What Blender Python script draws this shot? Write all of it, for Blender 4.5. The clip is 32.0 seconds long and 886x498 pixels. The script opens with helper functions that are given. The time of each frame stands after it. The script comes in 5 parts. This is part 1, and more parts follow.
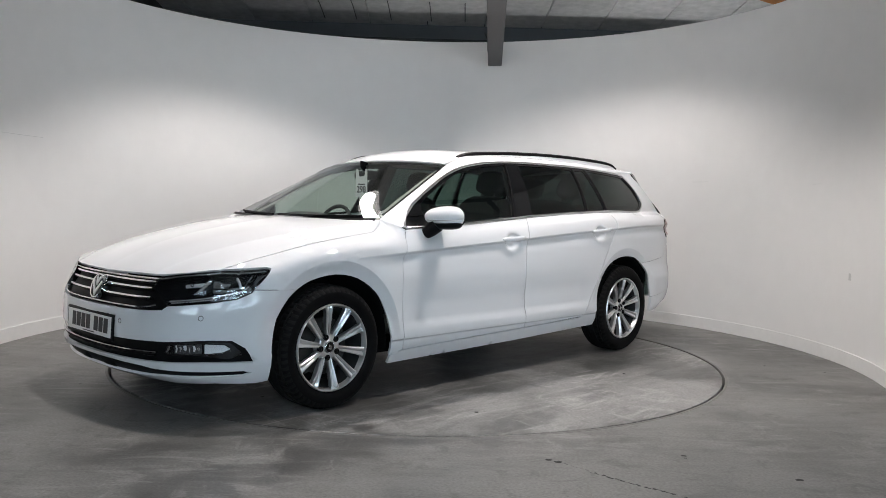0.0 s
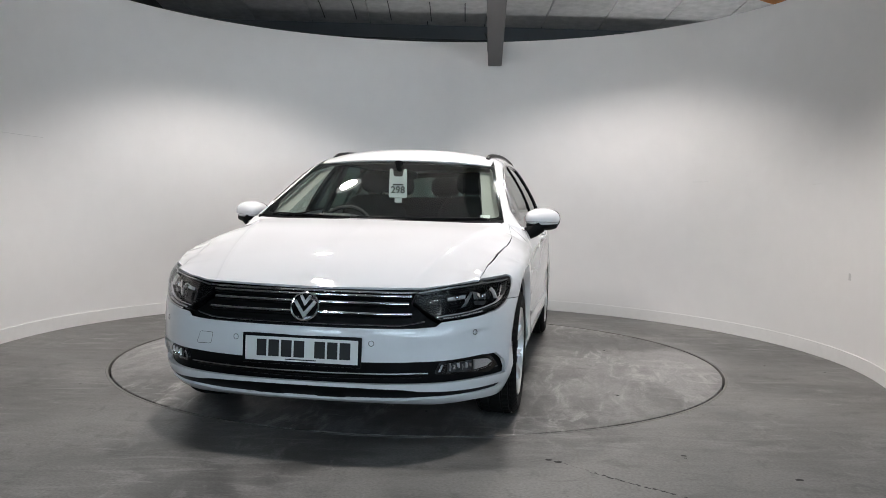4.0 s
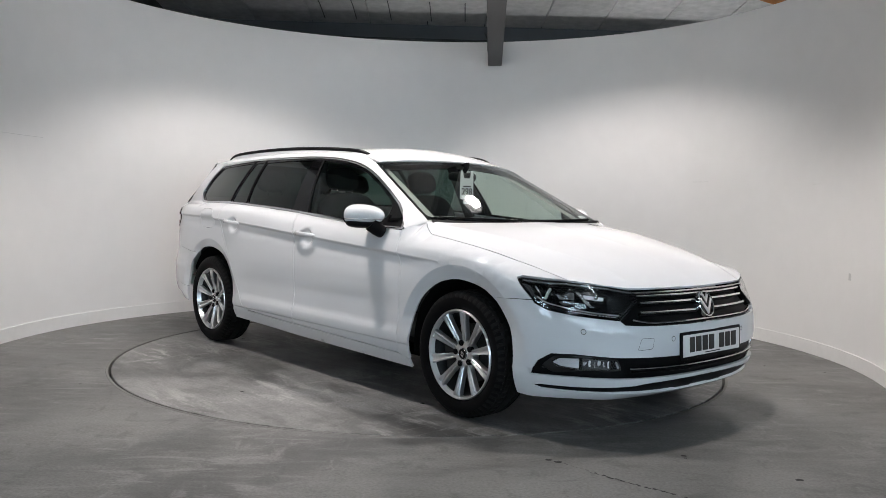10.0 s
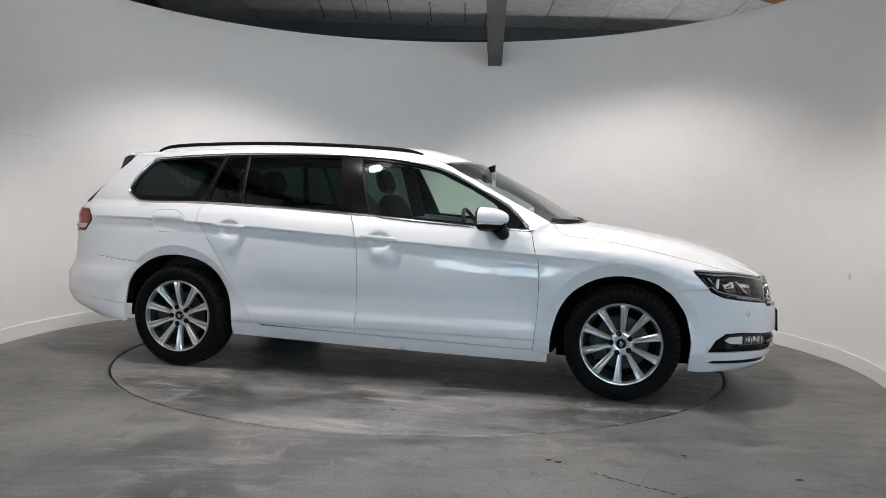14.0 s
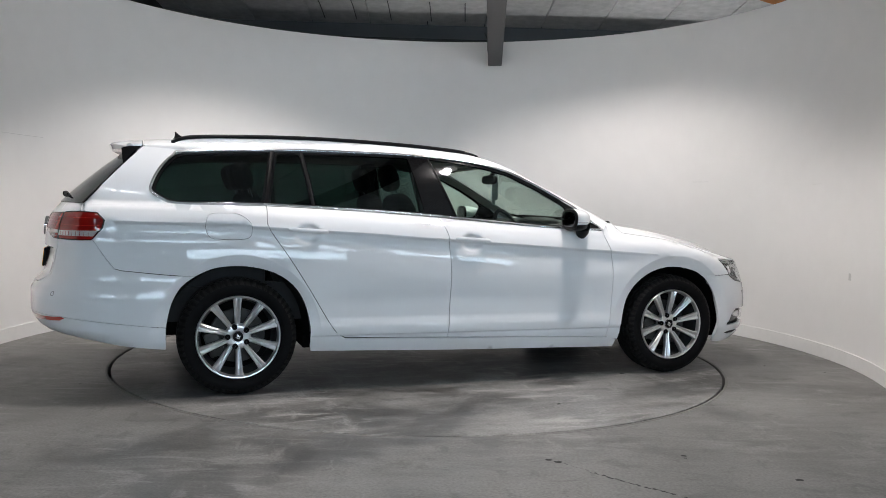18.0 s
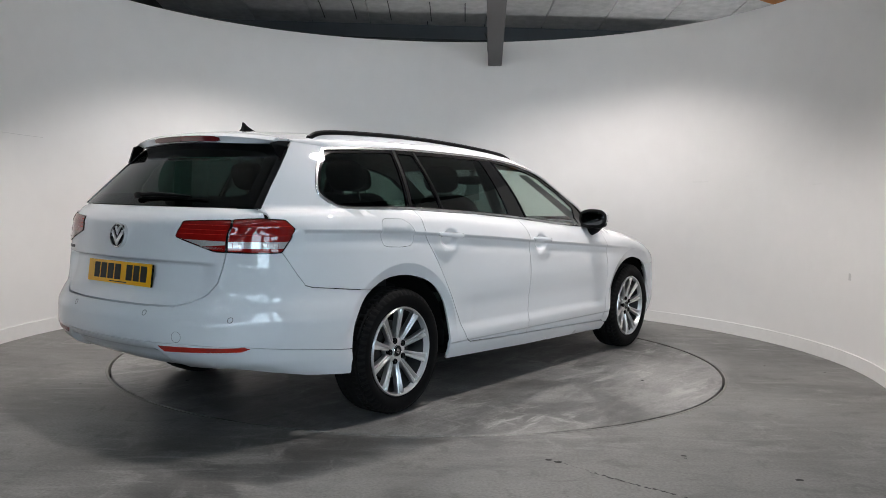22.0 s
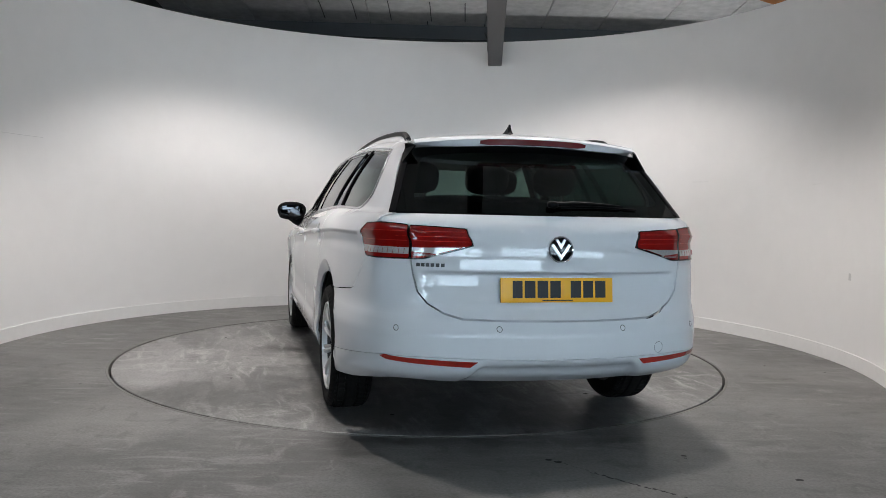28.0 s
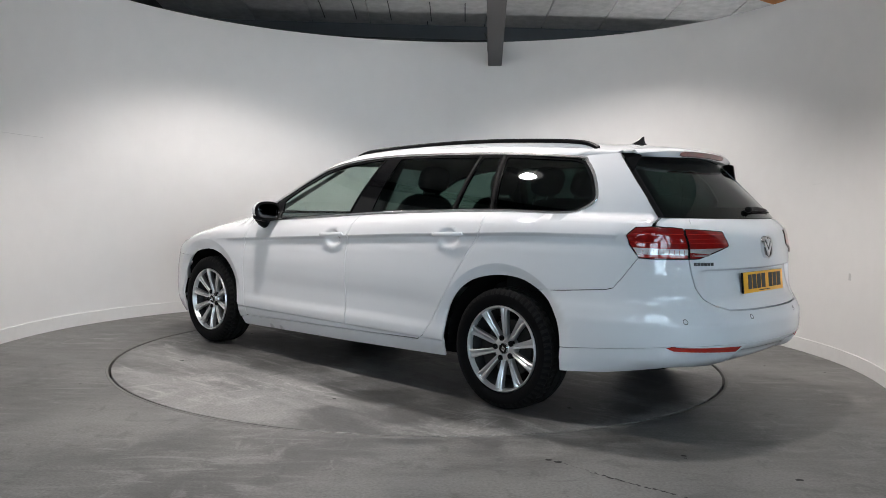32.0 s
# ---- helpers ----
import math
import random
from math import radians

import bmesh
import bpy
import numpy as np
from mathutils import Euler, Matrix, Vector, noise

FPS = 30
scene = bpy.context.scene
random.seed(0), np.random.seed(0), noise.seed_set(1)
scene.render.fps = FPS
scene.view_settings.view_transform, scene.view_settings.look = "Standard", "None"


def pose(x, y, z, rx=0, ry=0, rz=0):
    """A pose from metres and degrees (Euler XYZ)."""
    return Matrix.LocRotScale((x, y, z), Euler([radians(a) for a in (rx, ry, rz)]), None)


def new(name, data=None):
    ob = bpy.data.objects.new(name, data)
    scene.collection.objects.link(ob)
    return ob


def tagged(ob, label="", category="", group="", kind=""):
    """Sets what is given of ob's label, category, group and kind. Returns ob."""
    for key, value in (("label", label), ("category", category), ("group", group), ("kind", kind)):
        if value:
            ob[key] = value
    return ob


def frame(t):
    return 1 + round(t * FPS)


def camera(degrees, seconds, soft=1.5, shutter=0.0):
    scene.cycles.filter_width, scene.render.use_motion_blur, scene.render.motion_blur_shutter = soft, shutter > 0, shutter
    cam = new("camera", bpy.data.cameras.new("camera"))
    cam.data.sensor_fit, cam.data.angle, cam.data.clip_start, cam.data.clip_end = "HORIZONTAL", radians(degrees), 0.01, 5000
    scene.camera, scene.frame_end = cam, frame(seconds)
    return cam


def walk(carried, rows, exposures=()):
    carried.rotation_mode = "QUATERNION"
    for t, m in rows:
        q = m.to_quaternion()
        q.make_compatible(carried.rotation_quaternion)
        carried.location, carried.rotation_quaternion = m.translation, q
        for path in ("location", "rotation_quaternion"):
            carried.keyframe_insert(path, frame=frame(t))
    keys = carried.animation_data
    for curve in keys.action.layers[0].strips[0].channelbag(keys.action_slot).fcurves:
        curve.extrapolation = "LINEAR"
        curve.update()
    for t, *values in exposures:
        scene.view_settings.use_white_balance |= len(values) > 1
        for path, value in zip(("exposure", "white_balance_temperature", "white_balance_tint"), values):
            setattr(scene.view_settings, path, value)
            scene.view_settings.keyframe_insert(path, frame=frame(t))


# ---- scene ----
# the camera stands still on a tripod, in front of the open side of the round booth
cam = camera(56.1, 32.0, soft=0.6)
STAND = pose(0, -5.879, 1.0886, 0, 0, -1.424) @ pose(0, 0, 0, 90 - 3.161, 0, 0) @ pose(0, 0, 0, 0, 0, 1.362)
walk(cam, [(0.0, STAND), (32.0, STAND)], exposures=[(0.0, 0.0), (32.0, 0.0)])


def turn(t):
    """Angle of the turntable in degrees at t seconds; 0 is the car's nose along +x."""
    return -134.80 + 8.4964 * t - 0.003089 * (t - 16) ** 2


# ---------------------------------------------------------------- world and light
air = bpy.data.worlds.new("overcast_sky")
scene.world = air
air.use_nodes = True
wn = air.node_tree.nodes
sky = wn.new("ShaderNodeTexSky")
sky.sky_type = "NISHITA"
sky.sun_disc = False
sky.sun_elevation, sky.sun_rotation = radians(38), radians(200)
air.node_tree.links.new(sky.outputs[0], wn["Background"].inputs[0])
wn["Background"].inputs[1].default_value = 0.10

LAMPS = [(1.10, 1.10, 3.36), (-1.10, 1.10, 3.22), (-1.10, -1.10, 3.30), (1.10, -1.10, 3.30)]
LAMP_WATTS, LAMP_TINT = 236.0, (1.0, 0.925, 0.895)


# ---------------------------------------------------------------- materials
def nodes_of(name):
    m = bpy.data.materials.new(name)
    m.use_nodes = True
    return m, m.node_tree.nodes, m.node_tree.links, m.node_tree.nodes["Principled BSDF"]


def plain(name, color, rough=0.5, metal=0.0, coat=0.0, vary=0.0, scale=40.0, bump=0.0, spec=0.5):
    """A surface of one colour with grain: colour and gloss vary by noise at two scales."""
    m, n, l, b = nodes_of(name)
    b.inputs["Base Color"].default_value = (*color, 1)
    b.inputs["Roughness"].default_value = rough
    b.inputs["Metallic"].default_value = metal
    b.inputs["Specular IOR Level"].default_value = spec
    if coat:
        b.inputs["Coat Weight"].default_value = coat
        b.inputs["Coat Roughness"].default_value = 0.008
    if vary or bump:
        tc = n.new("ShaderNodeTexCoord")
        fine, broad, add = n.new("ShaderNodeTexNoise"), n.new("ShaderNodeTexNoise"), n.new("ShaderNodeMath")
        fine.inputs["Scale"].default_value, broad.inputs["Scale"].default_value = scale, scale * 0.08
        fine.inputs["Detail"].default_value = broad.inputs["Detail"].default_value = 4
        add.operation = "ADD"
        l.new(tc.outputs["Object"], fine.inputs["Vector"])
        l.new(tc.outputs["Object"], broad.inputs["Vector"])
        l.new(fine.outputs["Fac"], add.inputs[0])
        l.new(broad.outputs["Fac"], add.inputs[1])
        if vary:
            r = n.new("ShaderNodeMapRange")
            r.inputs["From Min"].default_value, r.inputs["From Max"].default_value = 0.6, 1.4
            r.inputs["To Min"].default_value, r.inputs["To Max"].default_value = 1 - vary, 1 + vary
            mix = n.new("ShaderNodeMix")
            mix.data_type, mix.blend_type = "RGBA", "MULTIPLY"
            mix.inputs["Factor"].default_value = 1
            mix.inputs[6].default_value = (*color, 1)
            l.new(add.outputs[0], r.inputs["Value"])
            l.new(r.outputs[0], mix.inputs[7])
            l.new(mix.outputs[2], b.inputs["Base Color"])
        if bump:
            k = n.new("ShaderNodeBump")
            k.inputs["Strength"].default_value, k.inputs["Distance"].default_value = bump, 0.002
            l.new(fine.outputs["Fac"], k.inputs["Height"])
            l.new(k.outputs[0], b.inputs["Normal"])
    return m


def pane(name, tint, gloss=0.01, face_on=0.075):
    """Thin glass: a tinted see-through sheet whose gloss grows by Fresnel."""
    m, n, l, b = nodes_of(name)
    n.remove(b)
    clear, shine, mix, face, power, scale = (n.new("ShaderNode" + k) for k in ("BsdfTransparent", "BsdfGlossy", "MixShader", "LayerWeight", "Math", "Math"))
    clear.inputs[0].default_value = (*tint, 1)
    shine.inputs["Roughness"].default_value = gloss
    face.inputs["Blend"].default_value = 0.5
    power.operation, power.inputs[1].default_value = "POWER", 4.5
    scale.operation, scale.inputs[1].default_value, scale.inputs[2].default_value = "MULTIPLY_ADD", 0.90, face_on
    l.new(face.outputs["Facing"], power.inputs[0])
    l.new(power.outputs[0], scale.inputs[0])
    l.new(scale.outputs[0], mix.inputs[0])
    l.new(clear.outputs[0], mix.inputs[1])
    l.new(shine.outputs[0], mix.inputs[2])
    l.new(mix.outputs[0], n["Material Output"].inputs[0])
    return m


def glow(name, color, strength):
    m, n, l, b = nodes_of(name)
    b.inputs["Base Color"].default_value = (*color, 1)
    b.inputs["Emission Color"].default_value = (*color, 1)
    b.inputs["Emission Strength"].default_value = strength
    return m


def concrete(name, dark, light, seed, pale, contrast=1.0, turn_by=0.5):
    """Power-floated grey concrete: soft clouds, mottled stains, brushed pale scuffs, fine grain and a dull sheen."""
    m, n, l, b = nodes_of(name)
    tc = n.new("ShaderNodeTexCoord")

    def noise_at(scale, detail, rough=0.6, dist=0.0, drag=(1, 1, 1), spin=turn_by, shift=0.0):
        mp, q = n.new("ShaderNodeMapping"), n.new("ShaderNodeTexNoise")
        mp.inputs["Location"].default_value = (seed + shift, seed * 0.7 - shift, 0)
        mp.inputs["Rotation"].default_value = (0, 0, spin)
        mp.inputs["Scale"].default_value = drag
        q.inputs["Scale"].default_value, q.inputs["Detail"].default_value = scale, detail
        q.inputs["Roughness"].default_value, q.inputs["Distortion"].default_value = rough, dist
        l.new(tc.outputs["Object"], mp.inputs[0])
        l.new(mp.outputs[0], q.inputs["Vector"])
        return q

    def calc(op, p, q=None, r=None):
        k = n.new("ShaderNodeMath")
        k.operation = op
        for i, v in enumerate((p, q, r)):
            if v is None:
                continue
            if isinstance(v, (int, float)):
                k.inputs[i].default_value = v
            else:
                l.new(v, k.inputs[i])
        return k.outputs[0]

    def band(v, lo, hi):
        r = n.new("ShaderNodeMapRange")
        r.interpolation_type = "SMOOTHSTEP"
        r.inputs["From Min"].default_value, r.inputs["From Max"].default_value = lo, hi
        l.new(v, r.inputs[0])
        return r.outputs[0]

    cloud, stain = noise_at(0.75, 4, 0.55, 0.4), noise_at(3.0, 9, 0.70, 0.5)
    brush = noise_at(2.6, 8, 0.72, 0.7, (1, 3.6, 1), turn_by, 4.0)
    cross = noise_at(3.4, 8, 0.70, 0.5, (3.2, 1, 1), turn_by + 0.35, 9.0)
    blot, patch, grain = noise_at(6.5, 6, 0.68, 0.6, shift=13.0), noise_at(0.95, 3, 0.5, shift=21.0), noise_at(75, 3)
    tone = calc("MULTIPLY_ADD", stain.outputs["Fac"], 0.62, calc("MULTIPLY", cloud.outputs["Fac"], 0.55))
    tone = calc("MULTIPLY_ADD", brush.outputs["Fac"], 0.30, tone)
    base = n.new("ShaderNodeMix"); base.data_type = "RGBA"
    base.inputs[6].default_value, base.inputs[7].default_value = (*dark, 1), (*light, 1)
    l.new(band(tone, 0.735 - 0.17 / contrast, 0.735 + 0.17 / contrast), base.inputs[0])
    # brushed pale scuffs lie in broad patches
    where = band(patch.outputs["Fac"], 0.42, 0.62)
    scuff = calc("MAXIMUM", band(brush.outputs["Fac"], 0.50, 0.66), calc("MULTIPLY", band(cross.outputs["Fac"], 0.53, 0.68), 0.8))
    worn = n.new("ShaderNodeMix"); worn.data_type = "RGBA"
    worn.inputs[7].default_value = (light[0] * 1.45, light[1] * 1.45, light[2] * 1.44, 1)
    l.new(calc("MULTIPLY", calc("MULTIPLY", scuff, where), pale), worn.inputs[0])
    l.new(base.outputs[2], worn.inputs[6])
    # small damp-looking stains
    damp = n.new("ShaderNodeMix"); damp.data_type, damp.blend_type = "RGBA", "MULTIPLY"
    damp.inputs[7].default_value = (0.58, 0.58, 0.58, 1)
    l.new(calc("MULTIPLY", band(blot.outputs["Fac"], 0.53, 0.68), 0.75), damp.inputs[0])
    l.new(worn.outputs[2], damp.inputs[6])
    fine = n.new("ShaderNodeMix"); fine.data_type, fine.blend_type = "RGBA", "OVERLAY"
    fine.inputs[0].default_value = 0.6
    l.new(damp.outputs[2], fine.inputs[6]); l.new(grain.outputs["Fac"], fine.inputs[7])
    l.new(fine.outputs[2], b.inputs["Base Color"])
    rr = n.new("ShaderNodeMapRange")
    rr.inputs["From Min"].default_value, rr.inputs["From Max"].default_value = 0.3, 0.7
    rr.inputs["To Min"].default_value, rr.inputs["To Max"].default_value = 0.30, 0.56
    l.new(stain.outputs["Fac"], rr.inputs[0]); l.new(rr.outputs[0], b.inputs["Roughness"])
    bu = n.new("ShaderNodeBump"); bu.inputs["Strength"].default_value, bu.inputs["Distance"].default_value = 0.25, 0.002
    l.new(grain.outputs["Fac"], bu.inputs["Height"]); l.new(bu.outputs[0], b.inputs["Normal"])
    return m


M_WALL = plain("white_emulsion_board", (0.79, 0.782, 0.768), 0.55, vary=0.025, scale=6, bump=0.08)
M_SKIRT = plain("white_gloss_skirting", (0.76, 0.755, 0.74), 0.35, vary=0.04, scale=18)
M_FLOOR = concrete("floor_concrete", (0.070, 0.0685, 0.066), (0.165, 0.1615, 0.156), 3.0, 0.7, 1.3, 0.25)
M_DISC = concrete("turntable_concrete", (0.068, 0.0665, 0.064), (0.225, 0.221, 0.215), 11.0, 1.0, 1.6, 0.9)
M_GROOVE = plain("groove_black", (0.015, 0.015, 0.015), 0.8)
M_RIMEDGE = plain("groove_pale_edge", (0.15, 0.147, 0.14), 0.6, vary=0.15, scale=30)
M_STEEL = plain("painted_steel_beam", (0.015, 0.015, 0.016), 0.5, vary=0.2, scale=12)
M_SHEET = plain("galvanised_roof_sheet", (0.47, 0.46, 0.445), 0.5, 0.0, vary=0.3, scale=9)
M_HALL = plain("hall_wall", (0.10, 0.104, 0.108), 0.7, vary=0.08, scale=4)
M_TIMBER = plain("orange_timber", (0.42, 0.17, 0.05), 0.6, vary=0.25, scale=14)
M_DAY = glow("daylight_pane", (0.66, 0.84, 1.0), 10.0)
# glow of the added windows that brighten the roof lining
M_ROOFFILL = glow("roof_fill_pane", (0.95, 0.97, 1.0), 30.0)
M_TUBE = glow("fluorescent_tube", (0.93, 0.97, 1.0), 24.0)
M_BULB = glow("lamp_led", (1.0, 0.97, 0.92), 45.0)
M_LAMPRING = glow("lamp_diffuser", (1.0, 0.97, 0.93), 1.8)
M_PAINT = plain("white_car_paint", (0.750, 0.757, 0.770), 0.7, coat=1.0, spec=0.0)
M_BLACK = plain("black_plastic", (0.005, 0.005, 0.0055), 0.45, vary=0.2, scale=60, spec=0.09)
M_GLOSSBLACK = plain("gloss_black_trim", (0.004, 0.004, 0.0045), 0.08, coat=0.0, spec=0.45)
M_RUBBER = plain("tyre_rubber", (0.004, 0.004, 0.0045), 0.6, vary=0.25, scale=50, bump=0.2, spec=0.08)
M_TREAD = plain("dusty_tread_rubber", (0.011, 0.0108, 0.0105), 0.85, vary=0.35, scale=70, bump=0.3, spec=0.12)
M_CHROME = plain("chrome", (0.80, 0.80, 0.81), 0.08, 1.0)
M_SATIN = plain("satin_chrome_trim", (0.62, 0.63, 0.64), 0.22, 1.0)
M_ALLOY = plain("silver_alloy", (0.70, 0.705, 0.71), 0.28, 0.9, coat=0.5, vary=0.05, scale=80)
M_ALLOYDARK = plain("alloy_barrel", (0.07, 0.071, 0.073), 0.45, 0.7, vary=0.1, scale=60)
M_DISCBRAKE = plain("brake_disc_steel", (0.045, 0.043, 0.041), 0.55, 0.6, vary=0.2, scale=60)
M_UNDER = plain("underbody", (0.005, 0.005, 0.0055), 0.9, spec=0.1)
M_FABRIC = plain("charcoal_seat_fabric", (0.013, 0.0135, 0.015), 0.85, vary=0.3, scale=220, bump=0.3)
M_TRIM = plain("interior_plastic", (0.014, 0.0145, 0.016), 0.6, vary=0.2, scale=80)
M_LINING = plain("pale_headlining", (0.34, 0.335, 0.31), 0.9, vary=0.05, scale=90)
M_GLASS = pane("pale_green_glass", (0.69, 0.81, 0.745))
M_SCREEN = pane("windscreen_glass", (0.78, 0.85, 0.82))
M_PRIVACY = pane("dark_privacy_glass", (0.085, 0.14, 0.126), face_on=0.05)
M_LENS = pane("clear_lamp_lens", (0.95, 0.96, 0.97), face_on=0.04)
M_TAILCLEAR = plain("clear_lamp_band", (0.52, 0.47, 0.455), 0.18, 0.2, coat=1.0, vary=0.25, scale=160)
M_BADGE = plain("bright_badge_chrome", (0.85, 0.85, 0.86), 0.28, 0.75)
M_REDLENS = plain("red_lamp_lens", (0.25, 0.006, 0.0045), 0.08, coat=0.25, vary=0.15, scale=30)
M_REDRIB = plain("bright_red_lens_rib", (0.62, 0.03, 0.02), 0.12, coat=1.0)
M_DARKRED = plain("dark_red_lens", (0.14, 0.006, 0.008), 0.08, coat=1.0)
M_REFLECT = plain("red_reflector", (0.42, 0.018, 0.010), 0.12, coat=1.0, vary=0.2, scale=160)
M_CLEARLAMP = plain("clear_lamp_strip", (0.62, 0.60, 0.60), 0.12, 0.35, coat=1.0, vary=0.2, scale=120)
M_PLATEW = plain("white_plate", (0.78, 0.78, 0.76), 0.4)
M_PLATEY = plain("yellow_plate", (0.95, 0.47, 0.012), 0.35)
M_INK = plain("black_print", (0.012, 0.012, 0.012), 0.5)
M_CARD = plain("white_paper_tag", (0.80, 0.80, 0.79), 0.6)
# dark tint stands in for the dark hall reflected in the door mirrors
M_MIRROR = plain("mirror_glass", (0.06, 0.062, 0.066), 0.02, 1.0)
M_LAMPWHITE = plain("lamp_housing_white", (0.70, 0.70, 0.69), 0.4)


# ---------------------------------------------------------------- small tools
def finish(name, bm, material, parent=None, label="", smooth=False):
    me = bpy.data.meshes.new(name)
    bm.to_mesh(me)
    bm.free()
    for m in (material if isinstance(material, (list, tuple)) else [material]):
        me.materials.append(m)
    if smooth:
        me.polygons.foreach_set("use_smooth", [True] * len(me.polygons))
        me.set_sharp_from_angle(angle=radians(40))
    ob = new(name, me)
    if parent is not None:
        ob.parent = parent
    return tagged(ob, label=label) if label else ob


def part(name, bm, material, parent, label="", smooth=True):
    return finish(name, bm, material, parent, label, smooth)


def add_box(bm, lo, hi, m=None, bevel=0.0):
    r = bmesh.ops.create_cube(bm, size=1)["verts"]
    for v in r:
        v.co = Vector([(lo[k] + hi[k]) / 2 + v.co[k] * (hi[k] - lo[k]) for k in range(3)])
    if bevel:
        es = list({e for v in r for e in v.link_edges})
        r = bmesh.ops.bevel(bm, geom=es, offset=bevel, segments=2, affect="EDGES", profile=0.6)["verts"]
    if m is not None:
        bmesh.ops.transform(bm, matrix=m, verts=list(set(r)))
    return r


def box_mesh(lo, hi, bevel=0.0, m=None):
    bm = bmesh.new()
    add_box(bm, lo, hi, m, bevel)
    return bm


def revolve(profile, segs, axis="y", closed=False, wobble=None):
    """Turn a profile of (radius, along) round an axis."""
    bm = bmesh.new()
    rings = []
    for i in range(segs):
        a = 2 * math.pi * i / segs
        ring = []
        for k, (r, h) in enumerate(profile):
            if wobble:
                r += wobble(i, k)
            c = (r * math.cos(a), h, r * math.sin(a)) if axis == "y" else (r * math.cos(a), r * math.sin(a), h)
            ring.append(bm.verts.new(c))
        rings.append(ring)
    for i in range(segs):
        p, q = rings[i], rings[(i + 1) % segs]
        for k in range(len(profile) - (0 if closed else 1)):
            j = (k + 1) % len(profile)
            bm.faces.new((p[k], q[k], q[j], p[j]))
    bmesh.ops.recalc_face_normals(bm, faces=bm.faces)
    return bm


def pchip(xs, ys):
    """A smooth curve through points that never overshoots them."""
    xs, ys = list(map(float, xs)), list(map(float, ys))
    h = [b - a for a, b in zip(xs, xs[1:])]
    d = [(b - a) / k for a, b, k in zip(ys, ys[1:], h)]
    m = [d[0]] + [0.0 if p * q <= 0 else (2 * j + i + 2 * i + j) / ((2 * j + i) / p + (2 * i + j) / q) for p, q, i, j in zip(d, d[1:], h, h[1:])] + [d[-1]]

    def f(x):
        if x <= xs[0]:
            return ys[0]
        if x >= xs[-1]:
            return ys[-1]
        lo, hi = 0, len(xs) - 1
        while hi - lo > 1:
            mid = (lo + hi) // 2
            lo, hi = (mid, hi) if xs[mid] <= x else (lo, mid)
        t = (x - xs[lo]) / h[lo]
        return ((1 + 2 * t) * (1 - t) ** 2 * ys[lo] + t * (1 - t) ** 2 * h[lo] * m[lo] + t * t * (3 - 2 * t) * ys[hi] + t * t * (t - 1) * h[lo] * m[hi])
    return f


def curve_of(*pts):
    return pchip([p[0] for p in pts], [p[1] for p in pts])


def spline(pts, closed=False, n=6):
    """Catmull-Rom points through a 2D or 3D polyline."""
    out, k = [], len(pts)
    P = [np.array(p, float) for p in pts]
    for i in range(k if closed else k - 1):
        a, b, c, d = ((P[(i + j) % k] if closed else P[min(max(i + j, 0), k - 1)]) for j in (-1, 0, 1, 2))
        for j in range(n):
            t = j / n
            out.append(0.5 * (2 * b + (c - a) * t + (2 * a - 5 * b + 4 * c - d) * t * t + (3 * b - a - 3 * c + d) * t ** 3))
    if not closed:
        out.append(P[-1])
    return [tuple(p) for p in out]


def rounded(poly, r=0.02, n=4):
    """A polygon with its corners rounded."""
    out, k = [], len(poly)
    for i in range(k):
        p, a, b = (np.array(poly[j % k], float) for j in (i, i - 1, i + 1))
        u, v = a - p, b - p
        lu, lv = np.linalg.norm(u), np.linalg.norm(v)
        d = min(r, lu * 0.45, lv * 0.45)
        s, e = p + u / lu * d, p + v / lv * d
        out += [tuple((1 - t) ** 2 * s + 2 * t * (1 - t) * p + t * t * e) for t in (j / n for j in range(n + 1))]
    return out


def resample(loop, step):
    out = []
    for a, b in zip(loop, loop[1:] + loop[:1]):
        a, b = np.array(a, float), np.array(b, float)
        k = max(1, math.ceil(np.linalg.norm(b - a) / step))
        out += [tuple(a + (b - a) * i / k) for i in range(k)]
    clean = [out[0]]
    for p in out[1:]:
        if math.dist(p, clean[-1]) > 1e-4:
            clean.append(p)
    if math.dist(clean[0], clean[-1]) < 1e-4:
        clean.pop()
    return clean


def area_of(loop):
    return sum(a[0] * b[1] - b[0] * a[1] for a, b in zip(loop, loop[1:] + loop[:1])) / 2


def inset(loop, d):
    """Move a closed 2D loop inwards by d."""
    if area_of(loop) < 0:
        d = -d
    out, k = [], len(loop)
    for i in range(k):
        a, p, b = (np.array(loop[j % k], float) for j in (i - 1, i, i + 1))
        u, v = p - a, b - p
        u, v = u / (np.linalg.norm(u) + 1e-12), v / (np.linalg.norm(v) + 1e-12)
        n1, n2 = np.array((-u[1], u[0])), np.array((-v[1], v[0]))
        m = n1 + n2
        q = m / max(0.5, 1 + float(n1 @ n2))
        out.append(tuple(p + q * d))
    return out


def inside(loops, pts):
    P = np.array(pts, float)
    c = np.zeros(len(P), bool)
    for lp in loops:
        L = np.array(lp)
        for (x1, y1), (x2, y2) in zip(L, np.roll(L, -1, 0)):
            if y1 != y2:
                c ^= ((y1 > P[:, 1]) != (y2 > P[:, 1])) & (P[:, 0] < (x2 - x1) * (P[:, 1] - y1) / (y2 - y1) + x1)
    return c


CORE = Vector((0, 0, 0.62))


